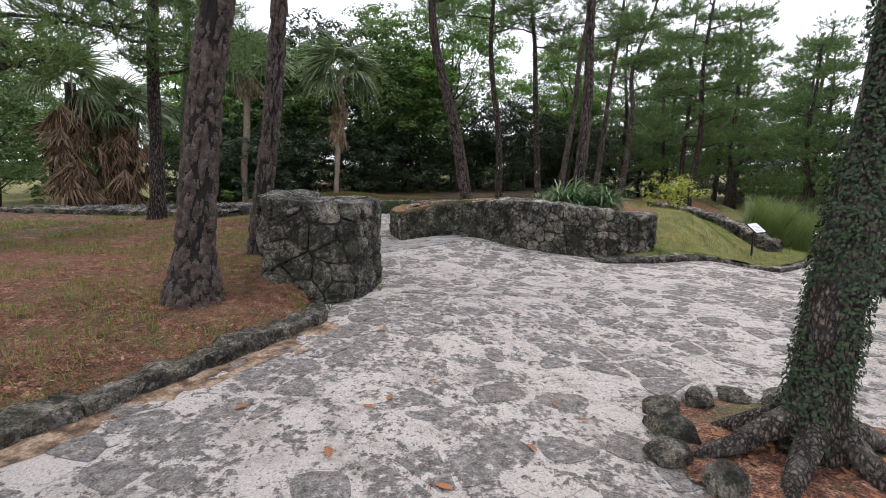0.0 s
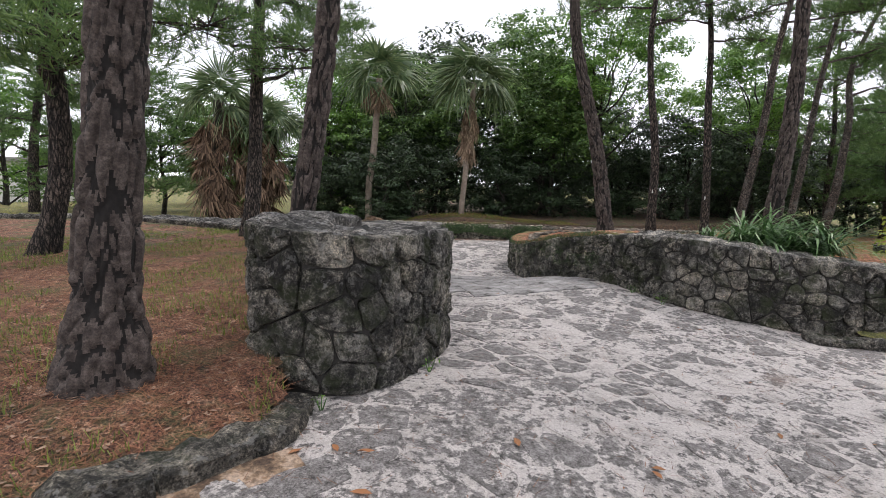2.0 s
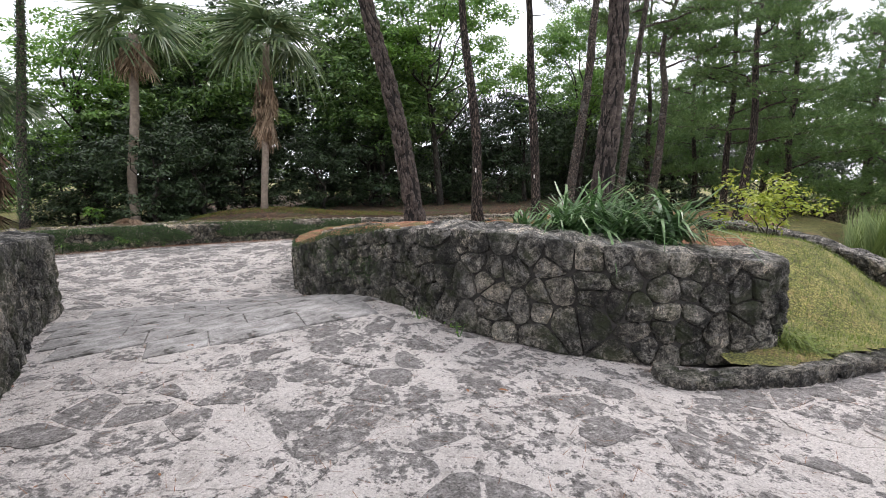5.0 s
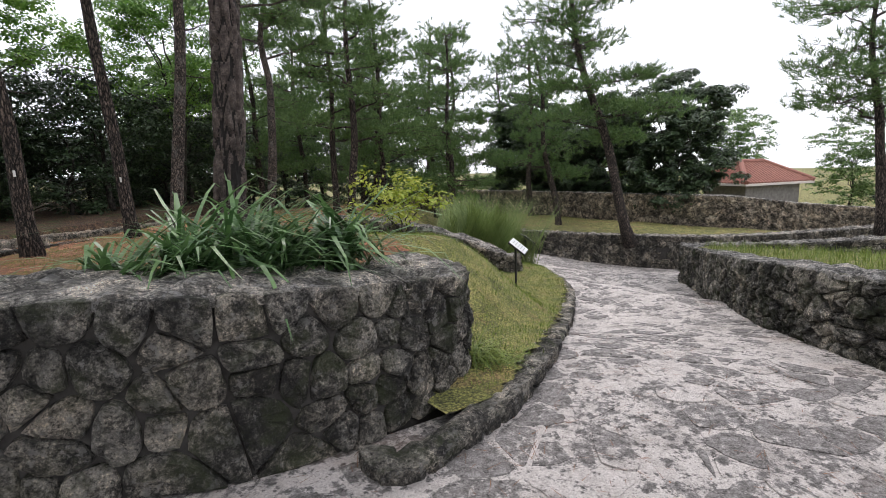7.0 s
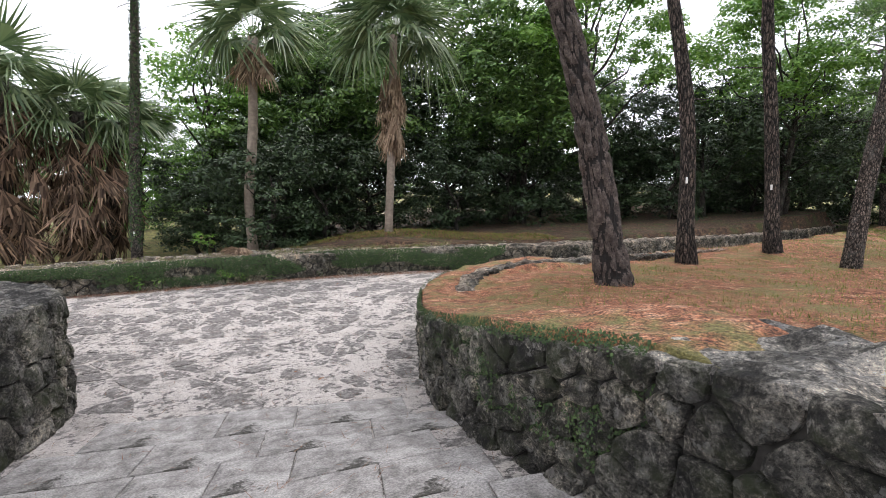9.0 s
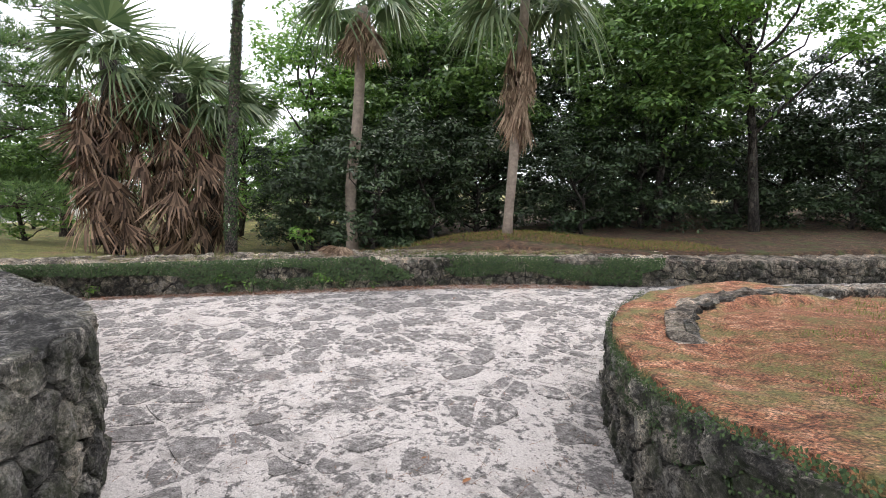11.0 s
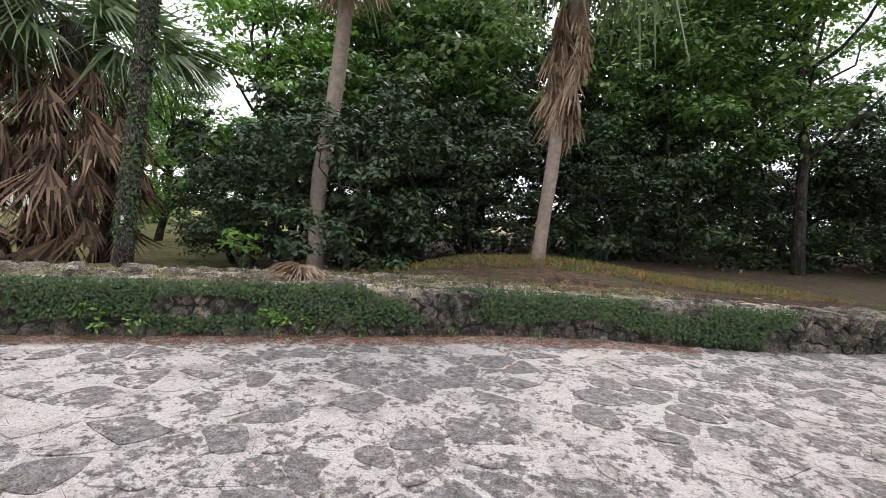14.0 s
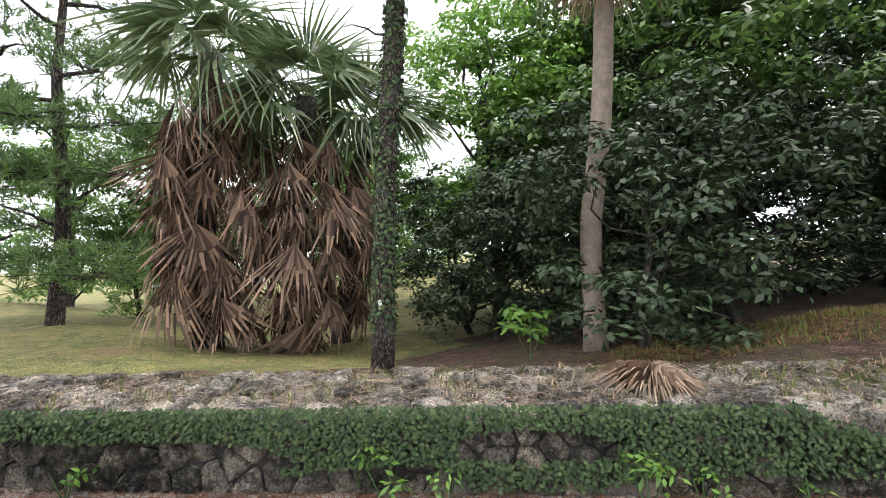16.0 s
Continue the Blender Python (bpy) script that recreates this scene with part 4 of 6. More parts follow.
def pine(x, y, z, r, height, top, first, pads, seed, label, bark=None, pad_r=1.25, dens=62, flare=1.5, amp=0.25, tag_h=None, tag_side=0.0, needle=0.2, dead=3, plates=False):
    """A pine: trunk, limbs, flat pads of needles. top: how far the trunk's top leans off the foot."""
    bark = bark or M_BARK
    rs = np.random.RandomState(seed)
    root = thing("pine_tree", x, y, z, label, "tree", "pines")
    line = bend_line((0, 0, -0.15), (top[0], top[1], height), 14, amp, seed * 1.37)
    radii = [r * (1 + (flare - 1) * max(0, 1 - i / 1.4) ** 2) * (1 - 0.72 * (i / 14) ** 1.2) for i in range(15)]
    if plates:
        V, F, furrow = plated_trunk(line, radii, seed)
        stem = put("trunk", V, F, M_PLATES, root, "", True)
        # low faces take the near-black colour that paints shade into the grooves
        stem.data.materials.append(M_FURROW_SHADE)
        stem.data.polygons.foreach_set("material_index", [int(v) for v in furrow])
    else:
        put("trunk", *tube(line, radii, 16, 0.18, seed), bark, root, "", True)
    tips, dirs = [], []
    for k in range(pads):
        u = first + (1 - first) * (k + 0.4) / pads
        i = min(int(u * 14), 13)
        p = line[i].lerp(line[i + 1], u * 14 - i)
        a = k * 2.4 + rs.uniform(-0.5, 0.5)
        ln = (1 - 0.55 * (u - first) / (1 - first)) * rs.uniform(1.2, 2.6)
        e = p + Vector((math.cos(a) * ln, math.sin(a) * ln, rs.uniform(0.0, 0.7)))
        lm = bend_line(p, e, 6, 0.28, seed + k * 3.1)
        limbs = [tube(lm, [max(0.012, r * 0.3 * (1 - j / 7)) for j in range(7)], 6)]
        for c in (lm[6], lm[4]) if ln > 1.6 else (lm[6],):
            t, d = flat_pad(c, pad_r * rs.uniform(0.6, 1.1), dens, rs)
            tips.append(t)
            dirs.append(d)
            for j in range(0, dens, 6):
                limbs.append(tube([c, (Vector(t[j]) + Vector(c)) / 2 + Vector((0, 0, 0.04)), Vector(t[j])], [0.014, 0.01, 0.005], 4, cap=False))
        put("limb", *merge(limbs), bark, root)
    for k in range(dead):
        u = rs.uniform(0.3, max(first, 0.4))
        i = int(u * 14)
        p = line[i]
        a = rs.uniform(0, 6.28)
        e = p + Vector((math.cos(a), math.sin(a), rs.uniform(-0.2, 0.4))) * rs.uniform(0.3, 0.9)
        put("dead_branch", *tube(bend_line(p, e, 4, 0.12, seed + k), [0.018, 0.014, 0.011, 0.008, 0.004], 5), bark, root)
    if tips:
        put_quads("needles", needle_tufts(np.concatenate(tips), np.concatenate(dirs), 18, needle, 0.013 + 0.0004 * math.hypot(x, y), rs), M_NEEDLES, root)
    if tag_h:
        i = tag_h / height * 14
        p = line[int(i)].lerp(line[int(i) + 1], i - int(i))
        rr = np.interp(i, range(15), radii) + 0.012
        bm = box_bm(0.035, 0.006, 0.1, p.x + math.cos(tag_side) * rr, p.y + math.sin(tag_side) * rr, p.z + 0.15, 0.001, pose(0, 0, 0, 0, 0, math.degrees(tag_side) + 90))
        part("tag", bm, M_TAG, root, "small white number tag")
    return root


def broadleaf(x, y, z, height, spread, seed, mat, label, per=330, leaf=0.17, trunk_r=0.14, low=0.25, name="broadleaf_tree", n=9, copies=()):
    rs = np.random.RandomState(seed)
    root = thing(name, x, y, z, label, "tree" if "tree" in name else "bush", "background trees")
    chunks, blobs = [], []
    line = bend_line((0, 0, -0.2), (rs.uniform(-0.5, 0.5), rs.uniform(-0.5, 0.5), height * 0.8), 8, 0.35, seed)
    chunks.append(tube(line, [trunk_r * (1.25 - i / 8) for i in range(9)], 9, 0.2, seed))
    for k in range(n):
        a = k * 2.4 + rs.uniform(-0.4, 0.4)
        u = low + (1 - low) * (k + 0.5) / n
        q = spread * rs.uniform(0.35, 0.75) * (1.15 - 0.75 * abs(u - 0.45))
        c = Vector((math.cos(a) * q, math.sin(a) * q, height * u))
        p = line[min(8, int(u * 7))]
        chunks.append(tube(bend_line(p, c, 5, 0.4, seed + k), [trunk_r * 0.4 * (1 - j / 6.5) for j in range(6)], 5, cap=False))
        blobs.append((c.x, c.y, c.z, spread * rs.uniform(0.38, 0.62), rs.uniform(0.6, 0.85)))
    put("trunk", *merge(chunks), M_BARK3, root, "", True)
    put_quads("crown", crown_leaves(blobs, per, leaf, leaf * 0.5, rs), mat, root)
    for cx, cy, cz, sc, turn in copies:
        ob = copy_thing(root, Matrix.LocRotScale((cx, cy, cz), Euler((0, 0, turn)), None))
        ob.scale = (sc, sc, sc)
    return root


def fan_leaf(size, folds, open_deg, droop, rs, curl=0.25, stalk=0.8):
    """A palm fan: a stalk and pleated fingers split at the ends, along +x; quads."""
    Q = []
    st = size * stalk
    Q.append([(0, -0.014, 0), (0, 0.014, 0), (st, 0.009, 0), (st, -0.009, 0)])
    for k in range(folds):
        a0 = math.radians(-open_deg / 2 + open_deg * k / folds)
        a1 = math.radians(-open_deg / 2 + open_deg * (k + 1) / folds)
        am = (a0 + a1) / 2
        ln = size * rs.uniform(0.85, 1.1)
        fall = droop * rs.uniform(0.7, 1.4)
        twist = rs.uniform(-0.1, 0.1)

        def spot(a, q, up=0.0):
            return (st + math.cos(a) * q, math.sin(a) * q, up - fall * (q / size) ** 2.2 * size - curl * abs(math.sin(a)) * q * 0.3)
        Q.append([spot(a0, 0.02), spot(a1, 0.02), spot(a1, ln * 0.5, 0.025), spot(a0, ln * 0.5, -0.025)])
        Q.append([spot(a0, ln * 0.5, -0.025), spot(a1, ln * 0.5, 0.025), spot(am + twist * 0.5 + 0.025, ln * 0.8), spot(am + twist * 0.5 - 0.025, ln * 0.8)])
        Q.append([spot(am + twist * 0.5 - 0.025, ln * 0.8), spot(am + twist * 0.5 + 0.025, ln * 0.8), spot(am + twist + 0.006, ln * 1.12), spot(am + twist - 0.006, ln * 1.12)])
    return np.array(Q)


def place_quads(q, base, yaw, pitch, roll=0.0):
    m = np.array(Matrix.Translation(base) @ Euler((roll, -pitch, yaw)).to_matrix().to_4x4())
    return q @ m[:3, :3].T + m[:3, 3]


def fan_palm(x, y, z, height, r, lean, live, dead, size, seed, label, skirt=(2.0, 3.8), hang=(-88, -70), dead_size=1.2, bare=True, dead_stalk=0.25, dead_open=(45, 110)):
    """A fan palm. skirt: the heights between which the dry fronds hang from the trunk."""
    rs = np.random.RandomState(seed)
    root = thing("fan_palm", x, y, z, label, "palm tree", "fan palms")
    line = bend_line((0, 0, -0.2), (lean[0], lean[1], height), 10, 0.12, seed)
    V, F = tube(line, [r * (1.25 if i == 0 else 1.0 - 0.1 * i / 10) for i in range(11)], 14, 0.06, seed)
    put("trunk", V, F, M_PALMTRUNK if bare else M_BARK3, root, "", True)
    top = line[10]
    for k in range(live):
        a = k * 2.4 + rs.uniform(-0.3, 0.3)
        q = place_quads(fan_leaf(size * rs.uniform(0.85, 1.1), 24, rs.uniform(190, 250), rs.uniform(0.45, 0.95), rs), top + Vector((0, 0, rs.uniform(-0.3, 0.1))), a, math.radians(78 - 92 * (k + 0.5) / live), rs.uniform(-0.3, 0.3))
        put_quads("frond", q, M_PALMLEAF, root)
    for k in range(dead):
        a = k * 2.4 + rs.uniform(-0.4, 0.4)
        u = min(1, (skirt[0] + (skirt[1] - skirt[0]) * (k + rs.rand()) / dead) / height)
        i = min(9, int(u * 10))
        p = line[i].lerp(line[i + 1], u * 10 - i) + Vector((math.cos(a), math.sin(a), 0)) * r * 1.5
        pitch = math.radians(rs.uniform(*hang))
        q = place_quads(fan_leaf(dead_size * rs.uniform(0.7, 1.1), 16, rs.uniform(*dead_open), rs.uniform(0.0, 0.25), rs, 1.2, dead_stalk * rs.uniform(0.6, 1.6)), p, a, pitch, rs.uniform(-0.7, 0.7))
        put_quads("dead_frond", q, M_DEADPALM if bare else M_DEADPALM_DARK, root, "brown dry hanging frond")
    return root


def blades(n, spread, length, width, rs, arch=0.5, segs=4, upright=0.8, ring=False):
    """Arching strap leaves from one clump, as quads."""
    a = rs.uniform(0, 2 * math.pi, n)
    q0 = spread * np.sqrt(rs.rand(n))
    b0 = np.stack([q0 * np.cos(a * 1.7 + 1), q0 * np.sin(a * 1.7 + 1), np.zeros(n)], 1)
    ln = length * rs.uniform(0.6, 1.15, n)
    el = rs.uniform(upright * 0.6, 1.45, n)
    out = []
    prev, wprev = b0, np.full(n, width)
    side = np.stack([-np.sin(a), np.cos(a), np.zeros(n)], 1)
    p = b0.copy()
    for k in range(segs):
        e = el - arch * (k + 0.5) * rs.uniform(0.6, 1.3, n)
        d = np.stack([np.cos(a) * np.cos(e), np.sin(a) * np.cos(e), np.sin(e)], 1)
        nx = p + d * (ln / segs)[:, None]
        w = width * (1 - ((k + 1) / segs) ** 2 * 0.92)
        out.append(np.stack([p - side * wprev[:, None] / 2, p + side * wprev[:, None] / 2, nx + side * w / 2, nx - side * w / 2], 1))
        p, wprev = nx, np.full(n, w)
    return np.concatenate(out)


# ---- pines, near ones first ----
PINE_E = (22.9, 4.0, -1.3)
pine(-2.9, -3.87, 0.33, 0.19, 11, (2.0, 0.2), 0.6, 9, 3, "tall pine with dark plated bark on the needle bed", plates=True, flare=1.9, amp=0.15, dead=0)
pine(-3.35, -1.4, 0.5, 0.15, 11, (1.5, 0.5), 0.55, 9, 5, "pine with grey-brown scaly bark behind the stone wall", plates=True, bark=M_BARK2, amp=0.1, flare=1.2)
pine(-7.87, 2.7, 0.4, 0.17, 10, (0.5, 0.3), 0.34, 20, 7, "pine with a crooked low branch in the bed", amp=0.35)
pine(-8.6, -1.1, 0.4, 0.17, 10, (1.0, 1.0), 0.27, 20, 9, "leaning pine at the edge of the bed", amp=0.3, dens=85, pad_r=1.6)
pine(-0.42, 7.05, 0.36, 0.19, 11, (-1.9, 0.4), 0.55, 8, 11, "leaning pine with flaking plated bark in the raised bed", plates=True, flare=1.5, amp=0.35, dead=1)
pine(0.58, 10.1, 0.3, 0.13, 10, (-0.4, 0.3), 0.6, 8, 13, "slim pine with a white tag on the trunk", tag_h=1.4, tag_side=-1.75)
pine(2.16, 11.59, 0.2, 0.13, 10, (-0.7, 0.3), 0.6, 8, 15, "slim pine with a white tag on the trunk", tag_h=1.3, tag_side=-1.85)
pine(2.67, 9.74, -0.02, 0.12, 10, (1.2, 0.3), 0.6, 8, 17, "slim leaning pine in the raised bed", bark=M_BARK2)
pine(2.4, 4.2, 0.55, 0.145, 11, (0.4, 0.2), 0.6, 9, 19, "stout pine with rough bark behind the strap leaf plant", plates=True, flare=1.25, amp=0.12, dead=0)
pine(6.3, 16.4, -0.3, 0.16, 10, (1.6, 0.6), 0.55, 8, 21, "bent grey pine beside the upper walk", bark=M_BARK2, amp=0.6)
pine(4.6, 13.2, 0.0, 0.12, 10, (0.9, 0.2), 0.55, 8, 23, "slim grey pine leaning beside the walk", bark=M_BARK2)
pine(11.1, 21.3, -0.6, 0.15, 11, (0.3, 0.3), 0.3, 12, 25, "dark ivy-clad pine beyond the bed", pad_r=1.3)
pine(10.6, 18.7, -0.5, 0.17, 11, (0.5, -0.2), 0.28, 14, 27, "dark pine with layered foliage", pad_r=1.4)
pine(18.9, 31.6, -1.5, 0.2, 13, (0.2, 0.2), 0.2, 16, 29, "tall pine with layered foliage", pad_r=1.7)
pine(25.5, 34.6, -1.4, 0.22, 14, (1.0, 0.2), 0.2, 16, 31, "tall pine with layered foliage", pad_r=1.8)
pine(26, 23, -2.7, 0.2, 12, (0.2, 0.3), 0.3, 14, 33, "pine standing on the grass slope", pad_r=1.6)
pine(22.4, 17.4, -2.4, 0.18, 10, (-1.2, 0.8), 0.3, 12, 35, "pine leaning over the grass slope", pad_r=1.5)
pine(20.7, 11.95, -2.0, 0.22, 12, (-3.6, 1.1), 0.36, 17, 37, "leaning pine with flat pads of needles above the wall", pad_r=1.7, dens=90, amp=0.3)
pine(PINE_E[0], PINE_E[1], PINE_E[2], 0.16, 8.2, (-0.8, 0.5), 0.42, 14, 39, "pine with feathery pads beyond the terrace", pad_r=1.7, dens=85)
pine(15.5, 27, -1.2, 0.17, 11, (0.2, 0.2), 0.2, 15, 41, "pine with layered foliage", pad_r=1.6)
pine(20, 24, -1.8, 0.17, 10, (0.3, 0.1), 0.2, 15, 43, "pine with layered foliage", pad_r=1.6)
pine(-22, 6, -0.3, 0.2, 10, (0.5, 0.5), 0.15, 14, 45, "pine on the far lawn", pad_r=1.6)
pine(-19.8, 7.4, -0.3, 0.17, 8.5, (0.3, 0.4), 0.16, 14, 46, "pine with dense soft foliage on the far lawn", pad_r=1.5, dens=75)
pine(-26, 12, -0.5, 0.2, 11, (0.5, 0.5), 0.15, 14, 47, "pine on the far lawn", pad_r=1.6)
MORE = "pine with layered feathery foliage beyond the lawn"
for k, (tx, ty, tz, th) in enumerate(((14, 22, -1.0, 11), (17.5, 20.5, -1.8, 10), (13, 30, -1.0, 12), (22, 28.5, -2, 12), (9.2, 26, -0.7, 12), (23, 41, -1.8, 13), (30, 30, -2.4, 12), (15, 35, -1.2, 13))):
    pine(tx, ty, tz, 0.16, th, (0.4 * math.sin(k * 3), 0.3), 0.14, 17, 701 + 2 * k, MORE, pad_r=1.5)
pine(-16, -1, 0.2, 0.17, 9, (0.4, 0.3), 0.2, 13, 49, "pine behind the bed", pad_r=1.3)

# ---- palms ----
fan_palm(-6.69, 13.3, 0.5, 5.3, 0.115, (0.35, 0.1), 22, 74, 1.05, 51, "fan palm with a skirt of dry fronds on a small mound", skirt=(3.05, 4.6), dead_size=0.8, hang=(-95, -74), dead_open=(14, 55))
fan_palm(-10.25, 11.9, 0.1, 5.8, 0.14, (0.35, 0.2), 16, 16, 1.0, 53, "slim fan palm among dark shrubs", skirt=(5.3, 5.8), hang=(-85, -50), dead_size=0.8)
SHAGGY = "shaggy fan palm thick with dry brown fronds"
fan_palm(-15.45, 8.9, -0.25, 5.0, 0.2, (0.2, 0.1), 15, 62, 0.95, 55, SHAGGY, skirt=(1.5, 4.9), hang=(-93, -42), dead_size=0.95, bare=False, dead_stalk=0.6, dead_open=(60, 130))
fan_palm(-14.75, 9.9, -0.25, 4.3, 0.19, (0.4, 0.3), 13, 50, 0.9, 57, SHAGGY, skirt=(1.4, 4.2), hang=(-93, -42), dead_size=0.9, bare=False, dead_stalk=0.55, dead_open=(60, 130))
fan_palm(-15.3, 11.2, -0.25, 4.2, 0.18, (0.5, 0.5), 16, 20, 1.0, 59, SHAGGY, skirt=(1.6, 3.4), hang=(-92, -55), dead_size=0.85, bare=False, dead_stalk=0.6, dead_open=(60, 120))

# ---- the wood behind the wall ----
DARK = "dense dark evergreen tree in the wood"
broadleaf(-8.0, 23.5, 0.1, 7.2, 3.4, 61, M_LEAF_DARK, DARK, per=420, leaf=0.2, low=0.4,
          copies=[(-12.5, 17.5, 0, 0.75, 1.3), (2.5, 24, -0.3, 0.8, 2.6), (-0.5, 25, -0.3, 0.9, 1.9), (5.5, 25.5, -0.4, 0.75, 5.0), (9, 33, -0.6, 0.8, 0.7), (16, 42, -1, 1.0, 2.1), (-11, 21.5, 0, 1.3, 0.4), (-14.5, 24, -0.1, 1.3, 3.6)])
broadleaf(-12.6, 19.0, 0.0, 7.8, 3.6, 63, M_LEAF_MID, "leafy green tree in the wood", per=620, leaf=0.2, low=0.36,
          copies=[(-4.4, 20.6, 0.1, 0.95, 0.7), (-11.4, 17.2, 0.1, 1.0, 2.0), (-5.2, 22.5, 0.1, 1.25, 3.3), (6, 29, -0.4, 0.85, 4.2), (-15.5, 20.5, -0.1, 1.05, 1.1), (13, 36, -0.8, 0.95, 0.4), (-21, 11, -0.4, 0.75, 0.4), (-18, 20, -0.3, 0.7, 1.4), (24, 44, -1.6, 1.2, 3.0)])
broadleaf(-14.0, 15.0, -0.1, 7.2, 2.7, 65, M_LEAF_LIGHT, "tree with fresh bright green leaves", per=620, leaf=0.17, low=0.16, n=13,
          copies=[(-30, 9, -0.5, 1.0, 4.0), (-36, 0, -0.3, 1.2, 2.0), (-24, 10, -0.4, 0.5, 5.2), (-19.5, 15.5, -0.3, 0.8, 3.1)])
broadleaf(-1.6, 20.5, 0.1, 10.5, 4.0, 66, M_LEAF_LIGHT, "tall tree with a bright green crown", per=600, leaf=0.18, low=0.52, n=11, copies=[(5.0, 24.0, -0.3, 0.9, 2.4)])
SHRUB = "dense dark green shrub at the edge of the wood"
ROW = [(-9.7 + 0.77 * q - 0.63 * (o + 1.2 * math.sin(k * 2.3)), 12.7 + 0.63 * q + 0.77 * (o + 1.2 * math.sin(k * 2.3)))
       for o, row in ((2.2, 9), (5.0, 10), (8.0, 10), (12.0, 9)) for k, q in enumerate(np.linspace(-0.5 + 0.25 * o, 22 + 0.6 * o, row))]
broadleaf(-9.7, 11.75, -0.1, 2.9, 1.75, 67, M_LEAF_DARK, SHRUB, per=1000, leaf=0.12, trunk_r=0.06, low=0.12, name="shrub_tree",
          copies=[(sx, sy, 0.05 - 0.03 * max(0, sx), 1.0 + 0.35 * abs(math.sin(k * 1.7)), k * 1.1) for k, (sx, sy) in enumerate(ROW)] + [(-12.5, 12.7, -0.1, 0.85, 1.5), (-13.7, 13.3, -0.1, 0.95, 3.5), (-11.7, 13.4, -0.1, 1.0, 5.1), (-14.8, 14.4, -0.1, 1.0, 0.2), (7, 30, -0.5, 1.3, 0.4), (10, 31, -0.7, 1.4, 1.7), (13, 33.5, -0.9, 1.4, 2.8), (16.5, 36, -1.1, 1.5, 3.9), (20, 36, -1.4, 1.5, 5.0), (23.5, 37, -1.6, 1.5, 0.9), (12, 37, -0.9, 1.7, 2.2), (18, 40, -1.3, 1.7, 4.2), (26, 41, -1.8, 1.7, 1.2),
                  (-10.7, 13.6, -0.1, 1.15, 0.5), (-9.0, 14.0, 0.0, 1.15, 2.5), (-11.9, 14.9, -0.1, 1.25, 4.0)])
# dark evergreens by the house, and the far belt of trees
broadleaf(30.2, 20.6, -2.3, 7.2, 3.2, 69, M_LEAF_DARK, "round dark evergreen tree beside the house", per=2000, leaf=0.2, low=0.12, n=14,
          copies=[(30, 15.2, -2.3, 1.08, 1.5), (31.7, 24, -2.3, 0.9, 3.0), (46, 7.5, -2.3, 0.62, 2.2), (30.5, 27, -2.3, 1.1, 4.0), (52, 1, -2.6, 0.8, 0.6)])
broadleaf(38, 34, -2.5, 9, 4.2, 71, M_LEAF_MID, "green tree in the far belt", per=260, leaf=0.3, low=0.12, n=11,
          copies=[(52, 22, -3, 0.9, 1.0), (60, 10, -3.5, 0.7, 2.0), (56, -2, -3.5, 0.6, 3.0), (46, 30, -2.5, 1.0, 4.0), (30, 44, -2, 1.1, 5.0), (-44, 24, -0.6, 0.7, 0.5), (-50, 4, -0.4, 0.7, 1.7), (-34, 32, -0.6, 0.8, 2.9), (-20, 34, -0.3, 1.1, 3.8), (-6, 34, -0.5, 1.2, 4.6), (20, 50, -1.6, 1.3, 0.9), (-44, -12, 0.2, 0.8, 3.1), (64, -14, -3.5, 0.6, 1.1), (8, 44, -1, 1.2, 2.4), (36, 24, -2.5, 0.8, 2.4), (-24, 17, -0.4, 0.62, 5.5), (-29, 22, -0.5, 0.8, 0.2), (50, 12, -3, 0.65, 3.3), (62, 2, -3.5, 0.8, 4.4), (-32, 13, -0.5, 0.5, 1.0), (54, -8, -3.4, 0.6, 0.4)])


# ---- plants in the beds ----
def strap_plant(x, y, z, seed, n, length):
    rs = np.random.RandomState(seed)
    root = thing("strap_leaf_plant", x, y, z, "clump of long arching strap leaves on the wall top", "plant", "strap leaf plants")
    for _ in range(n):
        put_quads("leaf", blades(1, 0.3, length * 1.25, 0.042, rs, 0.27, 6, 1.1), M_STRAP, root)
    tagged(put_quads("inner_foliage", blades(60, 0.3, length * 1.05, 0.036, rs, 0.25, 6, 1.2), M_STRAP, root), kind="stuff")
    return root


for k, (px_, py_) in enumerate(((1.55, 2.95), (1.95, 2.9), (2.3, 2.8), (2.65, 2.95), (2.95, 2.75), (2.1, 3.3), (2.6, 3.35))):
    strap_plant(px_, py_, isl_top(px_, py_) - 0.02, 200 + k, 43, 0.75 + 0.08 * (k % 3))
shrub_y = thing("yellow_shrub", 5.6, 6.4, lawn_z(5.6, 6.4) - 0.03, "low shrub with yellow-green leaves on the lawn", "bush")
rs_ = np.random.RandomState(77)
put_quads("leaves", crown_leaves([(0, 0, 0.6, 0.7, 0.8), (0.45, -0.1, 0.75, 0.5, 0.7), (-0.45, 0.1, 0.5, 0.55, 0.8), (0.1, 0.4, 0.9, 0.5, 0.7), (-0.2, -0.35, 0.8, 0.45, 0.7)], 900, 0.09, 0.045, rs_), M_LEAF_YELLOW, shrub_y)
for a in (0.3, 1.6, 2.9, 4.2, 5.4):
    put("stem", *tube(bend_line((0, 0, 0), (math.cos(a) * 0.35, math.sin(a) * 0.35, 0.6), 4, 0.1, a), [0.015, 0.012, 0.01, 0.007, 0.004], 5), M_BARK3, shrub_y)
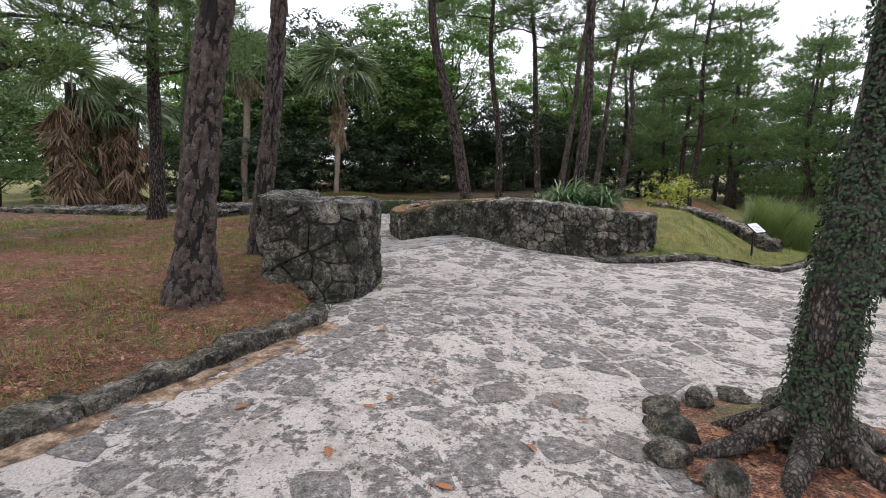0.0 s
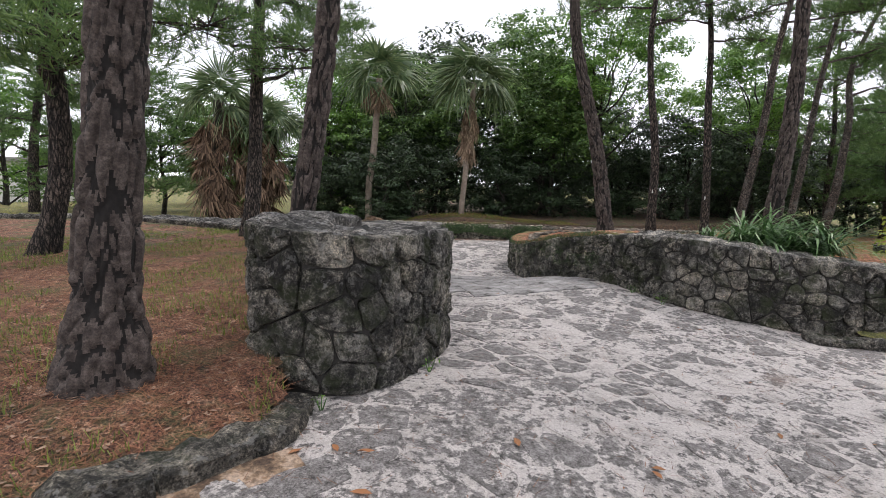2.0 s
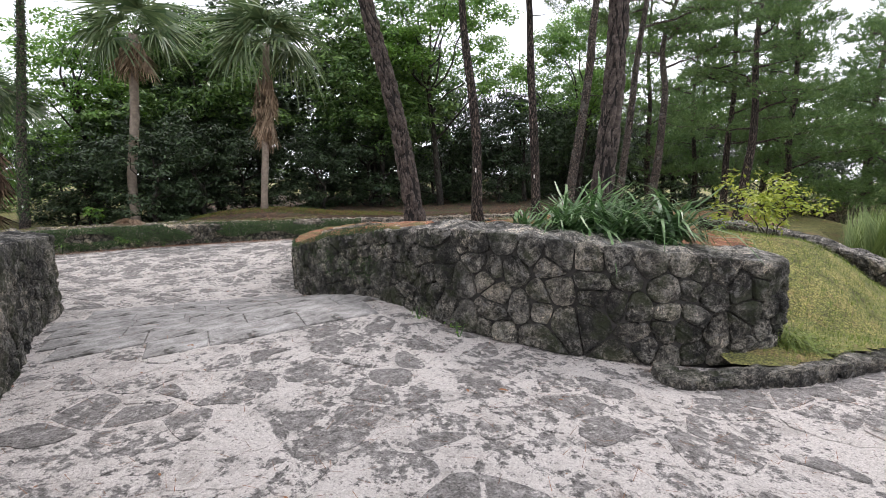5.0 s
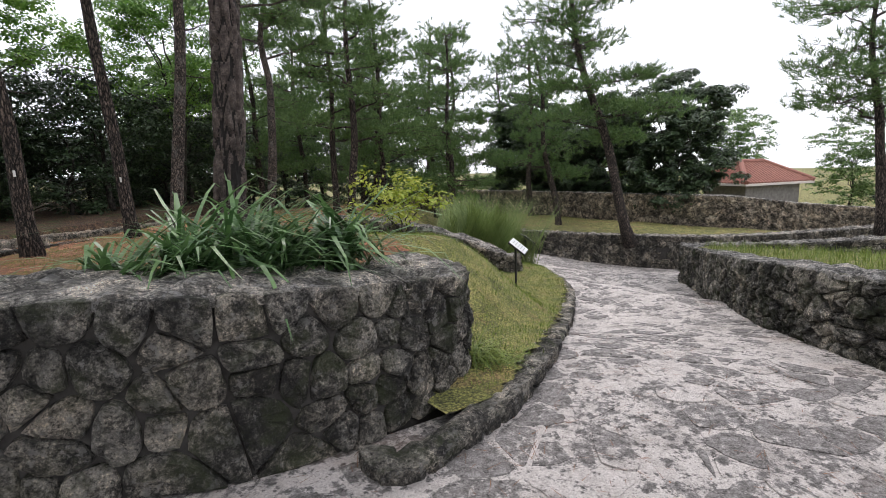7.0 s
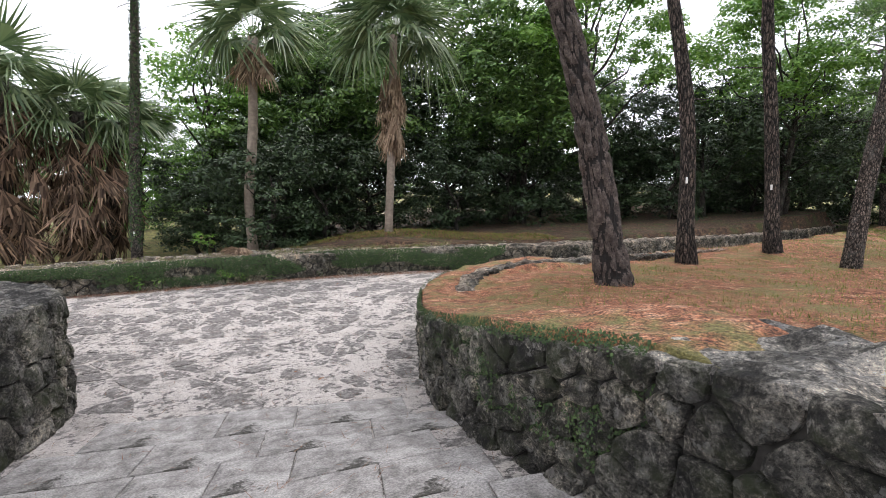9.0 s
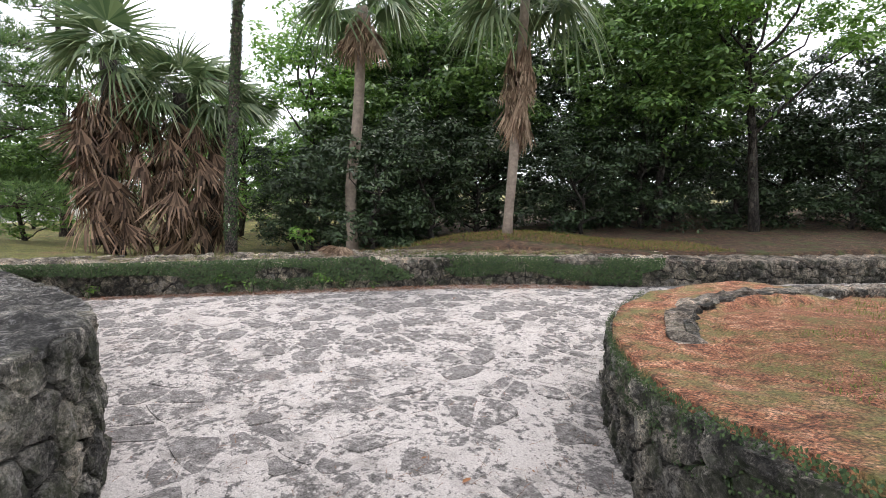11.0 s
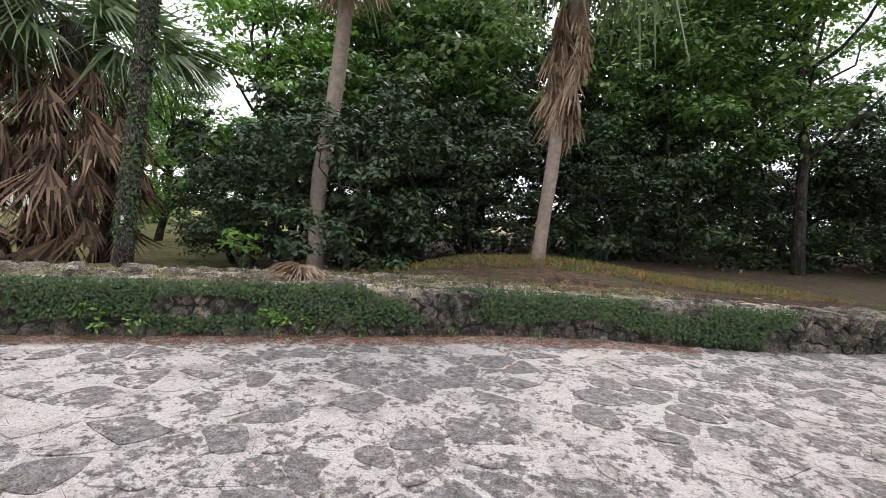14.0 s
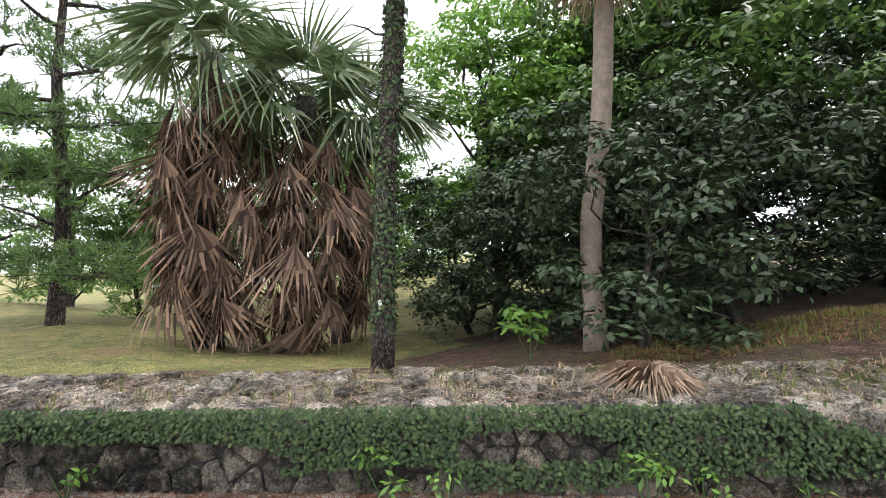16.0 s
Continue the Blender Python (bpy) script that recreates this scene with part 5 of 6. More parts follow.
for k, (rx_, ry_, rr_) in enumerate(((10.4, 10.2, 1.0), (11.2, 11.4, 1.1), (10.9, 9.4, 0.8), (12.2, 12.6, 1.2), (9.7, 9.0, 0.7))):
    rs_ = np.random.RandomState(300 + k)
    reed = thing("reed_clump", rx_, ry_, land(rx_, ry_) + 0.05, "tall clump of slender green reeds", "reeds", "reeds")
    put_quads("leaves", blades(620, rr_, 2.0, 0.02, rs_, 0.16, 4, 2.0), M_REED, reed)


def scatter(poly, n, seed, height, box_):
    rs = np.random.RandomState(seed)
    out = []
    while len(out) < n:
        x, y = rs.uniform(box_[0], box_[1]), rs.uniform(box_[2], box_[3])
        if inside(x, y, poly):
            out.append((x, y, height(x, y)))
    return np.array(out), rs


def grass_stuff(name, poly, n, seed, height, box_, length, width, mat, label, flat=False, patchy=None):
    p, rs = scatter(poly, n, seed, height, box_)
    if patchy is not None:
        p = np.array([q for q in p if noise.fractal(Vector((q[0] * 1.1, q[1] * 1.1, seed)), 1.0, 2.0, 4) > patchy])
        n = len(p)
    a = rs.uniform(0, 6.283, n)
    e = rs.uniform(0.0, 0.25, n) if flat else rs.uniform(0.6, 1.4, n)
    d = np.stack([np.cos(a) * np.cos(e), np.sin(a) * np.cos(e), np.sin(e)], 1)
    s = np.stack([-np.sin(a), np.cos(a), np.zeros(n)], 1) * width / 2
    ln = (length * rs.uniform(0.5, 1.3, n))[:, None]
    p = p + np.array([0, 0, 0.012 if flat else -0.005])
    q = np.stack([p - s, p + s, p + d * ln + s * 0.3, p + d * ln - s * 0.3], 1)
    tagged(put_quads(name, q, mat), label, "grass" if not flat else "litter", kind="stuff")


grass_stuff("needle_litter", LEFTBED, 60000, 401, lambda x, y: bed_z(x, y) + wobble(x, y, 0.05), (-8, -1.3, -7.5, 4), 0.12, 0.006, M_NEEDLE_FALLEN, "loose fallen pine needles on the bed", True)
grass_stuff("bed_grass", LEFTBED, 60000, 402, lambda x, y: bed_z(x, y) + wobble(x, y, 0.05), (-11, -1.3, -8, 5), 0.07, 0.009, M_GRASS, "sparse low grass among needles", patchy=-0.02)
grass_stuff("leaf_bits", LEFTBED, 7000, 407, lambda x, y: bed_z(x, y) + wobble(x, y, 0.05), (-8, -1.3, -7.5, 4), 0.045, 0.026, M_LITTER, "pale dry leaf bits among the needles", True)
grass_stuff("island_litter", ISLAND, 26000, 403, lambda x, y: isle_z(x, y) + wobble(x, y, 0.035) - 0.01, (-2.8, 5, 3, 13), 0.12, 0.006, M_NEEDLE_FALLEN, "loose red pine needles on the raised bed", True)
grass_stuff("island_grass", ISLAND, 60000, 404, lambda x, y: isle_z(x, y) + wobble(x, y, 0.035) - 0.01, (-1.5, 10, 4, 22), 0.036, 0.007, M_GRASS, "sparse low grass on the raised bed", patchy=-0.1)
grass_stuff("lawn_grass", LAWN, 45000, 405, lawn_z, (3.5, 12, 1.9, 13), 0.05, 0.006, M_GRASS, "short lawn grass")
TERRACE = [(15.4, 6.2), (11.8, 3.7), (9.3, 2.1), (7.8, 0.8), (7.2, 0.1), (7.0, -1.5), (7.2, -5), (20, -5), (24, -3), (20, 2), (17, 5)]


def terrace_z(x, y):
    return -0.15 - 0.085 * (x - 6.5) + 0.3 * clamp01((8 - x) / 3) + wobble(x, y, 0.04)


sheet("ground_terrace", 6.8, 24, -5, 7, 0.3, terrace_z, lambda x, y: inside(x, y, TERRACE), M_LAWN, "grassy terrace behind the wall")
grass_stuff("terrace_grass", TERRACE, 16000, 406, terrace_z, (6.9, 22, -4, 6.5), 0.22, 0.012, M_GRASS, "long bright grass on the terrace")
SLOPE = [(18.6, 16.5), (19.4, 14.3), (21, 12.6), (22.2, 11), (23.2, 9.6), (28, 6), (28, 10.8), (27.3, 12), (27, 25), (24, 30)]


def slope_z(x, y):
    return -1.72 - 0.03 * (x - 18) + 0.02 * max(0, 26 - x) * 0.5 + wobble(x, y, 0.06)


sheet("ground_slope", 18, 28.2, 5.8, 30, 0.4, slope_z, lambda x, y: inside(x, y, SLOPE), M_LAWN, "grass slope below the high wall")


# ---- ivy on the low wall and on trunks ----
def wall_ivy(name, line, n, seed, label, size=0.045, cover=-0.05, out=(0.04, 0.1), mat=None):
    s, P = smooth_line(line, 0.1, 2)
    T = np.gradient(P[:, :2], axis=0)
    T /= np.linalg.norm(T, axis=1)[:, None]
    rs = np.random.RandomState(seed)
    c, nr = [], []
    while len(c) < n:
        i = rs.randint(len(s))
        v = rs.rand() ** 0.8
        if noise.noise(Vector((s[i] * 0.8, v * 1.6, seed))) + 0.7 * (v - 0.45) < cover:
            continue
        nx, ny = T[i, 1], -T[i, 0]
        d = rs.uniform(*out)
        j = rs.uniform(-0.05, 0.05)
        c.append((P[i, 0] + nx * d + T[i, 0] * j, P[i, 1] + ny * d + T[i, 1] * j, P[i, 2] + 0.05 + v * (P[i, 3] - P[i, 2])))
        nr.append((nx + rs.normal() * 0.35, ny + rs.normal() * 0.35, 0.5 + rs.normal() * 0.3))
    nr = np.array(nr)
    nr /= np.linalg.norm(nr, axis=1)[:, None]
    tagged(put_quads(name, leaf_quads(np.array(c), nr, size, size * 0.75, rs, 0.6), mat or M_IVY), label, "ivy", kind="stuff")


NORTH = [(-14.5, 4.6, -0.2, 0.34), (-12.1, 6.0, -0.2, 0.34), (-10.6, 7.2, -0.2, 0.34), (-9.15, 8.4, -0.2, 0.34), (-7.4, 9.8, -0.2, 0.34), (-6.65, 10.75, -0.25, 0.3), (-5.6, 11.35, -0.24, 0.28), (-4.35, 11.85, -0.24, 0.27), (-3.2, 12.45, -0.25, 0.26)]
wall_ivy("ivy", NORTH, 20000, 71, "small-leaved dark ivy creeping over the low wall", 0.036)
ISLE_FACE = [(-2.85, 8.4, -0.3, 0.4), (-3.0, 7.3, -0.36, 0.36), (-2.68, 6.3, -0.42, 0.34), (-2.2, 5.35, -0.38, 0.44), (-1.55, 4.45, -0.16, 0.66), (-1.0, 3.72, 0.02, 0.84), (-0.2, 3.15, 0.12, 0.98)]
wall_ivy("moss", ISLE_FACE, 17000, 83, "dark green moss tufts on the retaining wall", 0.019, 0.02, (0.0, 0.045))


def ivy_tree(x, y, z):
    """The leaning ivy-clad pine with a rooted foot in a ring of stones."""
    root = thing("ivy_clad_tree", x, y, z, "leaning tree wrapped in dark ivy with spreading roots", "tree")
    line = bend_line((0, 0, -0.1), (0.35, 0.0, 6.5), 12, 0.1, 4.2)
    radii = [0.155 * (1 + 0.7 * max(0, 1 - i / 1.2) ** 2) * (1 - 0.4 * i / 12) for i in range(13)]
    put("trunk", *tube(line, radii, 18, 0.2, 3), M_BARK2, root, "", True)
    for k, (a, ln) in enumerate(((3.3, 0.8), (2.5, 0.55), (4.1, 0.75), (5.2, 0.6), (0.2, 0.6), (1.3, 0.5))):
        e = (math.cos(a) * ln, math.sin(a) * ln, -0.02)
        m = (math.cos(a) * ln * 0.45, math.sin(a) * ln * 0.45, 0.16)
        put("root", *tube(bend_line((0.02, 0, 0.34), m, 3, 0.03, k) + bend_line(m, e, 3, 0.05, k + 4)[1:], [0.1, 0.095, 0.085, 0.075, 0.065, 0.05, 0.035], 9, 0.25, k), M_BARK2, root, "", True)
    rs = np.random.RandomState(5)
    c, nr = [], []
    for _ in range(19000):
        u = rs.uniform(0.4, 11.9)
        i = int(u)
        p = line[i].lerp(line[i + 1], u - i)
        a = rs.uniform(0, 6.283)
        if noise.noise(Vector((math.cos(a) * 1.5, math.sin(a) * 1.5, u * 0.8))) < -0.25:
            continue
        rr = np.interp(u, range(13), radii) + rs.uniform(0.01, 0.05)
        c.append((p.x + math.cos(a) * rr, p.y + math.sin(a) * rr, p.z))
        nr.append((math.cos(a) + rs.normal() * 0.4, math.sin(a) + rs.normal() * 0.4, 0.5 + rs.normal() * 0.3))
    nr = np.array(nr)
    nr /= np.linalg.norm(nr, axis=1)[:, None]
    put_quads("ivy", leaf_quads(np.array(c), nr, 0.03, 0.023, rs, 0.7), M_IVY_DARK, root, "small dark ivy leaves")
    tips, dirs, limbs = [], [], []
    for k in range(6):
        a = k * 1.9
        p = line[10 + k % 3]
        e = p + Vector((math.cos(a) * 1.6, math.sin(a) * 1.6, 0.6))
        limbs.append(tube(bend_line(p, e, 4, 0.2, k), [0.05, 0.04, 0.03, 0.02, 0.012], 6))
        t, d = flat_pad(e, 1.0, 36, rs)
        tips.append(t)
        dirs.append(d)
    put("limbs", *merge(limbs), M_BARK2, root)
    put_quads("needles", needle_tufts(np.concatenate(tips), np.concatenate(dirs), 13, 0.2, 0.014, rs), M_NEEDLES, root)
    return root


def boulder(x, y, z, sx, sy, sz, seed, mat, name, label, category, group=""):
    bm = bmesh.new()
    bmesh.ops.create_icosphere(bm, subdivisions=3, radius=1)
    for v in bm.verts:
        q = 1 + 0.35 * noise.noise(v.co * 1.4 + Vector((seed, 0, 0))) + 0.1 * noise.noise(v.co * 5 + Vector((0, seed, 0)))
        v.co = Vector((v.co.x * sx, v.co.y * sy, v.co.z * sz)) * q
    me = bpy.data.meshes.new(name)
    bm.to_mesh(me)
    bm.free()
    me.materials.append(mat)
    me.polygons.foreach_set("use_smooth", [True] * len(me.polygons))
    ob = new(name, me)
    ob.location = (x, y, z)
    ob.rotation_euler = (0, 0, seed)
    return tagged(ob, label, category, group)


IVY = (2.3, -5.55)
tree_z = land(*IVY)
ivy_tree(IVY[0], IVY[1], tree_z + 0.05)
sheet("ground_tree_pit", 1.3, 3.6, -6.8, -4.7, 0.07, lambda x, y: land(x, y) + 0.1 * math.exp(-((x - IVY[0]) ** 2 + (y - IVY[1]) ** 2) / 0.5) + wobble(x * 3, y * 3, 0.03), lambda x, y: (x - IVY[0]) ** 2 + (y - IVY[1]) ** 2 < 0.85, M_NEEDLE,
      "reddish soil with wood chips around the tree")
for k in range(11):
    a = 1.2 + k * 0.42
    q = 0.86 + 0.06 * math.sin(k * 2.7)
    bx, by = IVY[0] + math.cos(a) * q, IVY[1] + math.sin(a) * q
    boulder(bx, by, land(bx, by) + 0.05, 0.15 + 0.04 * math.sin(k * 5), 0.12, 0.1 + 0.03 * math.cos(k * 3), k * 1.3, M_STONE_MOSS, "edging_stone", "mossy rounded stone ringing the tree foot", "stone", "stones round the tree")
for k in range(70):
    a, q = rng.uniform(0, 6.28), rng.uniform(0.2, 0.75)
    bx, by = IVY[0] + math.cos(a) * q, IVY[1] + math.sin(a) * q
    bm = box_bm(0.05, 0.025, 0.012, 0, 0, 0, 0.003, pose(0, 0, 0, rng.uniform(-20, 20), rng.uniform(-20, 20), rng.uniform(0, 360)))
    me = bpy.data.meshes.new("wood_chip")
    bm.to_mesh(me)
    bm.free()
    me.materials.append(M_DEADLEAF)
    chip = tagged(new("wood_chip", me), "small reddish chip of wood on the soil", "wood chip", "wood chips")
    chip.location = (bx, by, land(bx, by) + 0.1 * math.exp(-q * q / 0.5) + 0.014)


# the ivy-clad slim pine behind the low wall
slim = pine(-11.45, 9.3, -0.05, 0.13, 11, (0.9, 0.2), 0.6, 8, 91, "slim straight pine clad in ivy behind the low wall", bark=M_BARK2, flare=1.1, amp=0.12, tag_h=0.9, tag_side=-0.9)
rs_ = np.random.RandomState(92)
uu, aa = rs_.uniform(0.6, 9.5, 3800), rs_.uniform(0, 6.283, 3800)
nr_ = np.stack([np.cos(aa), np.sin(aa), np.full(3800, 0.5)], 1) + rs_.normal(size=(3800, 3)) * 0.3
nr_ /= np.linalg.norm(nr_, axis=1)[:, None]
line_ = bend_line((0, 0, -0.15), (0.9, 0.2, 11), 14, 0.12, 91 * 1.37)
zz = np.array([p.z for p in line_])
rad_ = 0.125 * (1 - 0.05 * uu) + rs_.uniform(0.005, 0.04, 3800)
put_quads("ivy", leaf_quads(np.stack([np.interp(uu, zz, [p.x for p in line_]) + np.cos(aa) * rad_, np.interp(uu, zz, [p.y for p in line_]) + np.sin(aa) * rad_, uu], 1), nr_, 0.06, 0.045, rs_, 0.7), M_IVY, slim, "dark ivy on the trunk")


# ---- signs ----
def sign(x, y, z, turn, label):
    root = thing("information_sign", x, y, z, label, "sign", "signs")
    root.rotation_euler = (0, 0, radians(turn))
    root.scale = (1.2, 1.2, 1.2)
    part("post", box_bm(0.05, 0.03, 0.66, 0, 0.02, 0.3, 0.004), M_BLACK, root)
    tilt = pose(0, 0, 0, 38, 0, 0)
    part("panel", box_bm(0.42, 0.3, 0.022, 0, -0.02, 0.66, 0.003, tilt), M_BLACK, root, "black steel panel frame")
    part("face", box_bm(0.4, 0.28, 0.004, 0, -0.028, 0.674, 0.0, tilt), M_PANEL, root, "white printed face")
    for k in range(5):
        v = 0.09 - 0.045 * k
        part("text_line", box_bm(0.3 if k else 0.2, 0.008, 0.001, 0, -0.0305 + v * math.cos(radians(38)), 0.677 + v * math.sin(radians(38)), 0.0, tilt), M_INK, root)
    return root


sign(7.5, 5.6, lawn_z(7.5, 5.6), 37, "small slanted white information sign on a black post in the lawn")
sign(11.2, 9.0, land(11.2, 9.0) + 0.1, 60, "small black slanted sign seen from behind beside the path")


# ---- heap of dry palm fronds, weeds ----
heap = thing("dry_frond_heap", -8.55, 9.55, 0.37, "small heap of dry brown palm fronds on the wall top", "heap")
rs_ = np.random.RandomState(97)
for k in range(16):
    put_quads("dry_frond", place_quads(fan_leaf(0.33, 14, 110, 0.3, rs_, 0.3, 0.1), (rs_.uniform(-0.05, 0.05), rs_.uniform(-0.05, 0.05), 0.05 + 0.006 * k), k * 2.4, rs_.uniform(-0.05, 0.3)), M_DEADPALM, heap)
for k, (wx, wy, sc) in enumerate(((-9.55, 7.85, 0.3), (-9.25, 8.1, 0.22), (-8.3, 8.85, 0.28), (-8.05, 9.05, 0.22), (-11.3, 6.45, 0.24), (-7.6, 9.45, 0.18), (-9.9, 9.95, 0.45), (0.75, 2.15, 0.16), (0.3, 2.5, 0.14), (-1.25, -2.1, 0.14), (-1.6, -3.2, 0.12), (-4.0, 2.0, 0.2), (-6.0, 10.9, 0.16), (-6.9, 10.3, 0.16))):
    rs_ = np.random.RandomState(500 + k)
    wz, sc = (land(wx, wy) if k != 6 else 0.3), sc * 1.1
    weed = thing("weed", wx, wy, wz, "leafy green weed growing at the foot of the wall", "plant", "weeds")
    put_quads("leaves", crown_leaves([(0, 0, sc * 0.55, sc * 0.5, 0.9)], 2200, sc * 0.26, sc * 0.11, rs_), M_LEAF_LIGHT, weed)
    for a in (0, 2.1, 4.2):
        put("stem", *tube([(0, 0, -0.02), (math.cos(a) * sc * 0.2, math.sin(a) * sc * 0.2, sc * 0.4), (math.cos(a) * sc * 0.35, math.sin(a) * sc * 0.35, sc * 0.8)], [0.006, 0.005, 0.003], 4), M_STRAP, weed)
boulder(-4.6, 0.1, 0.5, 0.2, 0.12, 0.08, 3.3, M_STONE, "flat_stone", "flat grey stone lying on the needle bed", "stone")
lw = thing("grass_tuft", 3.95, 2.35, -0.05, "tuft of long grass hanging at the wall end", "grass")
put_quads("grass", blades(160, 0.25, 0.45, 0.012, np.random.RandomState(8), 0.6, 4), M_GRASS, lw)


# ---- the house ----
def house(x, y, z, turn):
    root = thing("tiled_house", x, y, z, "old timber house with a red tiled hip roof", "house")
    root.rotation_euler = (0, 0, radians(turn))
    hx, hy, eave, ridge, over = 2.4, 1.9, 2.4, 3.8, 0.6
    part("wall", box_bm(2 * hx, 2 * hy, eave + 0.3, 0, 0, (eave + 0.3) / 2, 0.02), M_HOUSEWOOD, root, "weathered grey board walls")
    ex, ey = hx + over, hy + over
    rx = ex - ey * 0.8
    V = [(-ex, -ey, eave), (ex, -ey, eave), (ex, ey, eave), (-ex, ey, eave), (-rx, 0, ridge), (rx, 0, ridge),
         (-ex, -ey, eave - 0.14), (ex, -ey, eave - 0.14), (ex, ey, eave - 0.14), (-ex, ey, eave - 0.14)]
    roof = put("roof", V, [(0, 1, 5, 4), (1, 2, 5), (2, 3, 4, 5), (3, 0, 4), (9, 8, 7, 6), (6, 7, 1, 0), (7, 8, 2, 1), (8, 9, 3, 2), (9, 6, 0, 3)], M_TILEMORTAR, root)
    rows = []
    for sy in (-1, 1):
        k = -ex + 0.12
        while k < ex:
            u = min(1.0, (ex - abs(k)) / (ex - rx))
            if u > 0.03:
                rows.append(tube([(k, sy * ey, eave + 0.05), (k, sy * ey * (1 - u), eave + (ridge - eave) * u + 0.05)], [0.09, 0.09], 6))
            k += 0.27
    for sx in (-1, 1):
        k = -ey + 0.12
        while k < ey:
            u = 1 - abs(k) / ey
            if u > 0.03:
                rows.append(tube([(sx * ex, k, eave + 0.05), (sx * (ex - (ex - rx) * u), k, eave + (ridge - eave) * u + 0.05)], [0.09, 0.09], 6))
            k += 0.27
    tagged(put("tiles", *merge(rows), M_TILE, roof, "rounded red clay tiles"), kind="stuff")
    ridges = [tube([a, b], [0.17, 0.17], 8) for a, b in (((-rx, 0, ridge + 0.1), (rx, 0, ridge + 0.1)), ((-rx, 0, ridge + 0.1), (-ex, -ey, eave + 0.1)), ((-rx, 0, ridge + 0.1), (-ex, ey, eave + 0.1)), ((rx, 0, ridge + 0.1), (ex, -ey, eave + 0.1)), ((rx, 0, ridge + 0.1), (ex, ey, eave + 0.1)))]
    put("ridge_tiles", *merge(ridges), M_TILE, roof)
    return root


house(41.6, 15.8, -2.75, -21)
far_b = thing("distant_building", -44, 19, -0.6, "low pale building beyond the far lawn", "building")
part("wall", box_bm(9, 5, 3.2, 0, 0, 1.6, 0.03), M_PALEWALL, far_b)
part("roof", box_bm(9.8, 5.8, 0.3, 0, 0, 3.35, 0.03), M_HOUSEWOOD, far_b)


# ---- fallen leaves on the path ----
def fallen_leaf(x, y, z, size, turn, k):
    rs = np.random.RandomState(k)
    V = [(-0.5, 0, 0), (-0.2, 0.22, 0.05), (0.15, 0.25, 0.07), (0.5, 0, 0.02), (0.15, -0.25, 0.06), (-0.2, -0.22, 0.08), (0, 0, 0.0)]
    V = [(a * size, b * size * 0.8, c * size * rs.uniform(0.5, 2)) for a, b, c in V]
    ob = put("fallen_leaf", V, [(0, 6, 1), (1, 6, 2), (2, 6, 3), (3, 6, 4), (4, 6, 5), (5, 6, 0)], M_DEADLEAF)
    ob.location, ob.rotation_euler = (x, y, z), (0, 0, turn)
    tagged(ob, "dry orange-brown leaf fallen on the ground", "leaf", "fallen leaves")


k = 0
while k < 130:
    lx, ly = (rng.uniform(-2.8, 4), rng.uniform(-8.5, 2.2)) if k < 95 else (rng.uniform(-12, -3), rng.uniform(5, 11))
    if inside(lx, ly, PATHWAY) and not inside(lx, ly, LEFTBED):
        fallen_leaf(lx, ly, land(lx, ly) + wobble(lx, ly, 0.012) + 0.016, rng.choice((0.02, 0.025, 0.03, 0.035, 0.05, 0.09)), rng.uniform(0, 6.28), k)
        k += 1
for k in range(230, 262):
    lx, ly = rng.uniform(-1.9, 2.4), rng.uniform(-7.6, -2.5)
    if inside(lx, ly, PATHWAY) and from_line(lx, ly, KERB_BED) > 0.3:
        fallen_leaf(lx, ly, land(lx, ly) + wobble(lx, ly, 0.012) + 0.016, rng.uniform(0.08, 0.13), rng.uniform(0, 6.28), k)
for k in range(262, 400):
    lx, ly = rng.uniform(-5.5, -1.9), rng.uniform(-6.5, 0.5)
    if inside(lx, ly, LEFTBED) and from_line(lx, ly, KERB_BED) > 0.3:
        fallen_leaf(lx, ly, bed_z(lx, ly) + wobble(lx, ly, 0.05) + 0.012, rng.choice((0.03, 0.04, 0.06)), rng.uniform(0, 6.28), k)
GUTTER = [(-3.3, -7.6), (-2.8, -6.5), (-2.38, -5.6), (-2.08, -4.95), (-1.74, -4.2), (-1.45, -3.7)]
gs, gp = smooth_line([(*p, land(*p)) for p in GUTTER], 0.1)
gn = np.gradient(gp[:, :2], axis=0)
gn /= np.linalg.norm(gn, axis=1)[:, None]
V, F = [], []
for i in range(len(gs)):
    for d in (0.0, 0.08, 0.16, 0.26):
        q = d * (1 + 0.5 * noise.noise(Vector((gs[i] * 2, d, 0))))
        x, y = gp[i, 0] + gn[i, 1] * q, gp[i, 1] - gn[i, 0] * q
        V.append((x, y, land(x, y) + wobble(x, y, 0.012) + 0.013 * (1 - d / 0.26) + 0.004))
for i in range(len(gs) - 1):
    for j in range(3):
        F.append((4 * i + j, 4 * i + j + 1, 4 * i + 5 + j, 4 * i + 4 + j))
tagged(put("gutter", V, F, M_GUTTER, None, "", True), "shallow gutter silted with reddish soil", "gutter", kind="structure")


def on_land(x, y, h):
    return land(x, y) + wobble(x, y, 0.012) + h


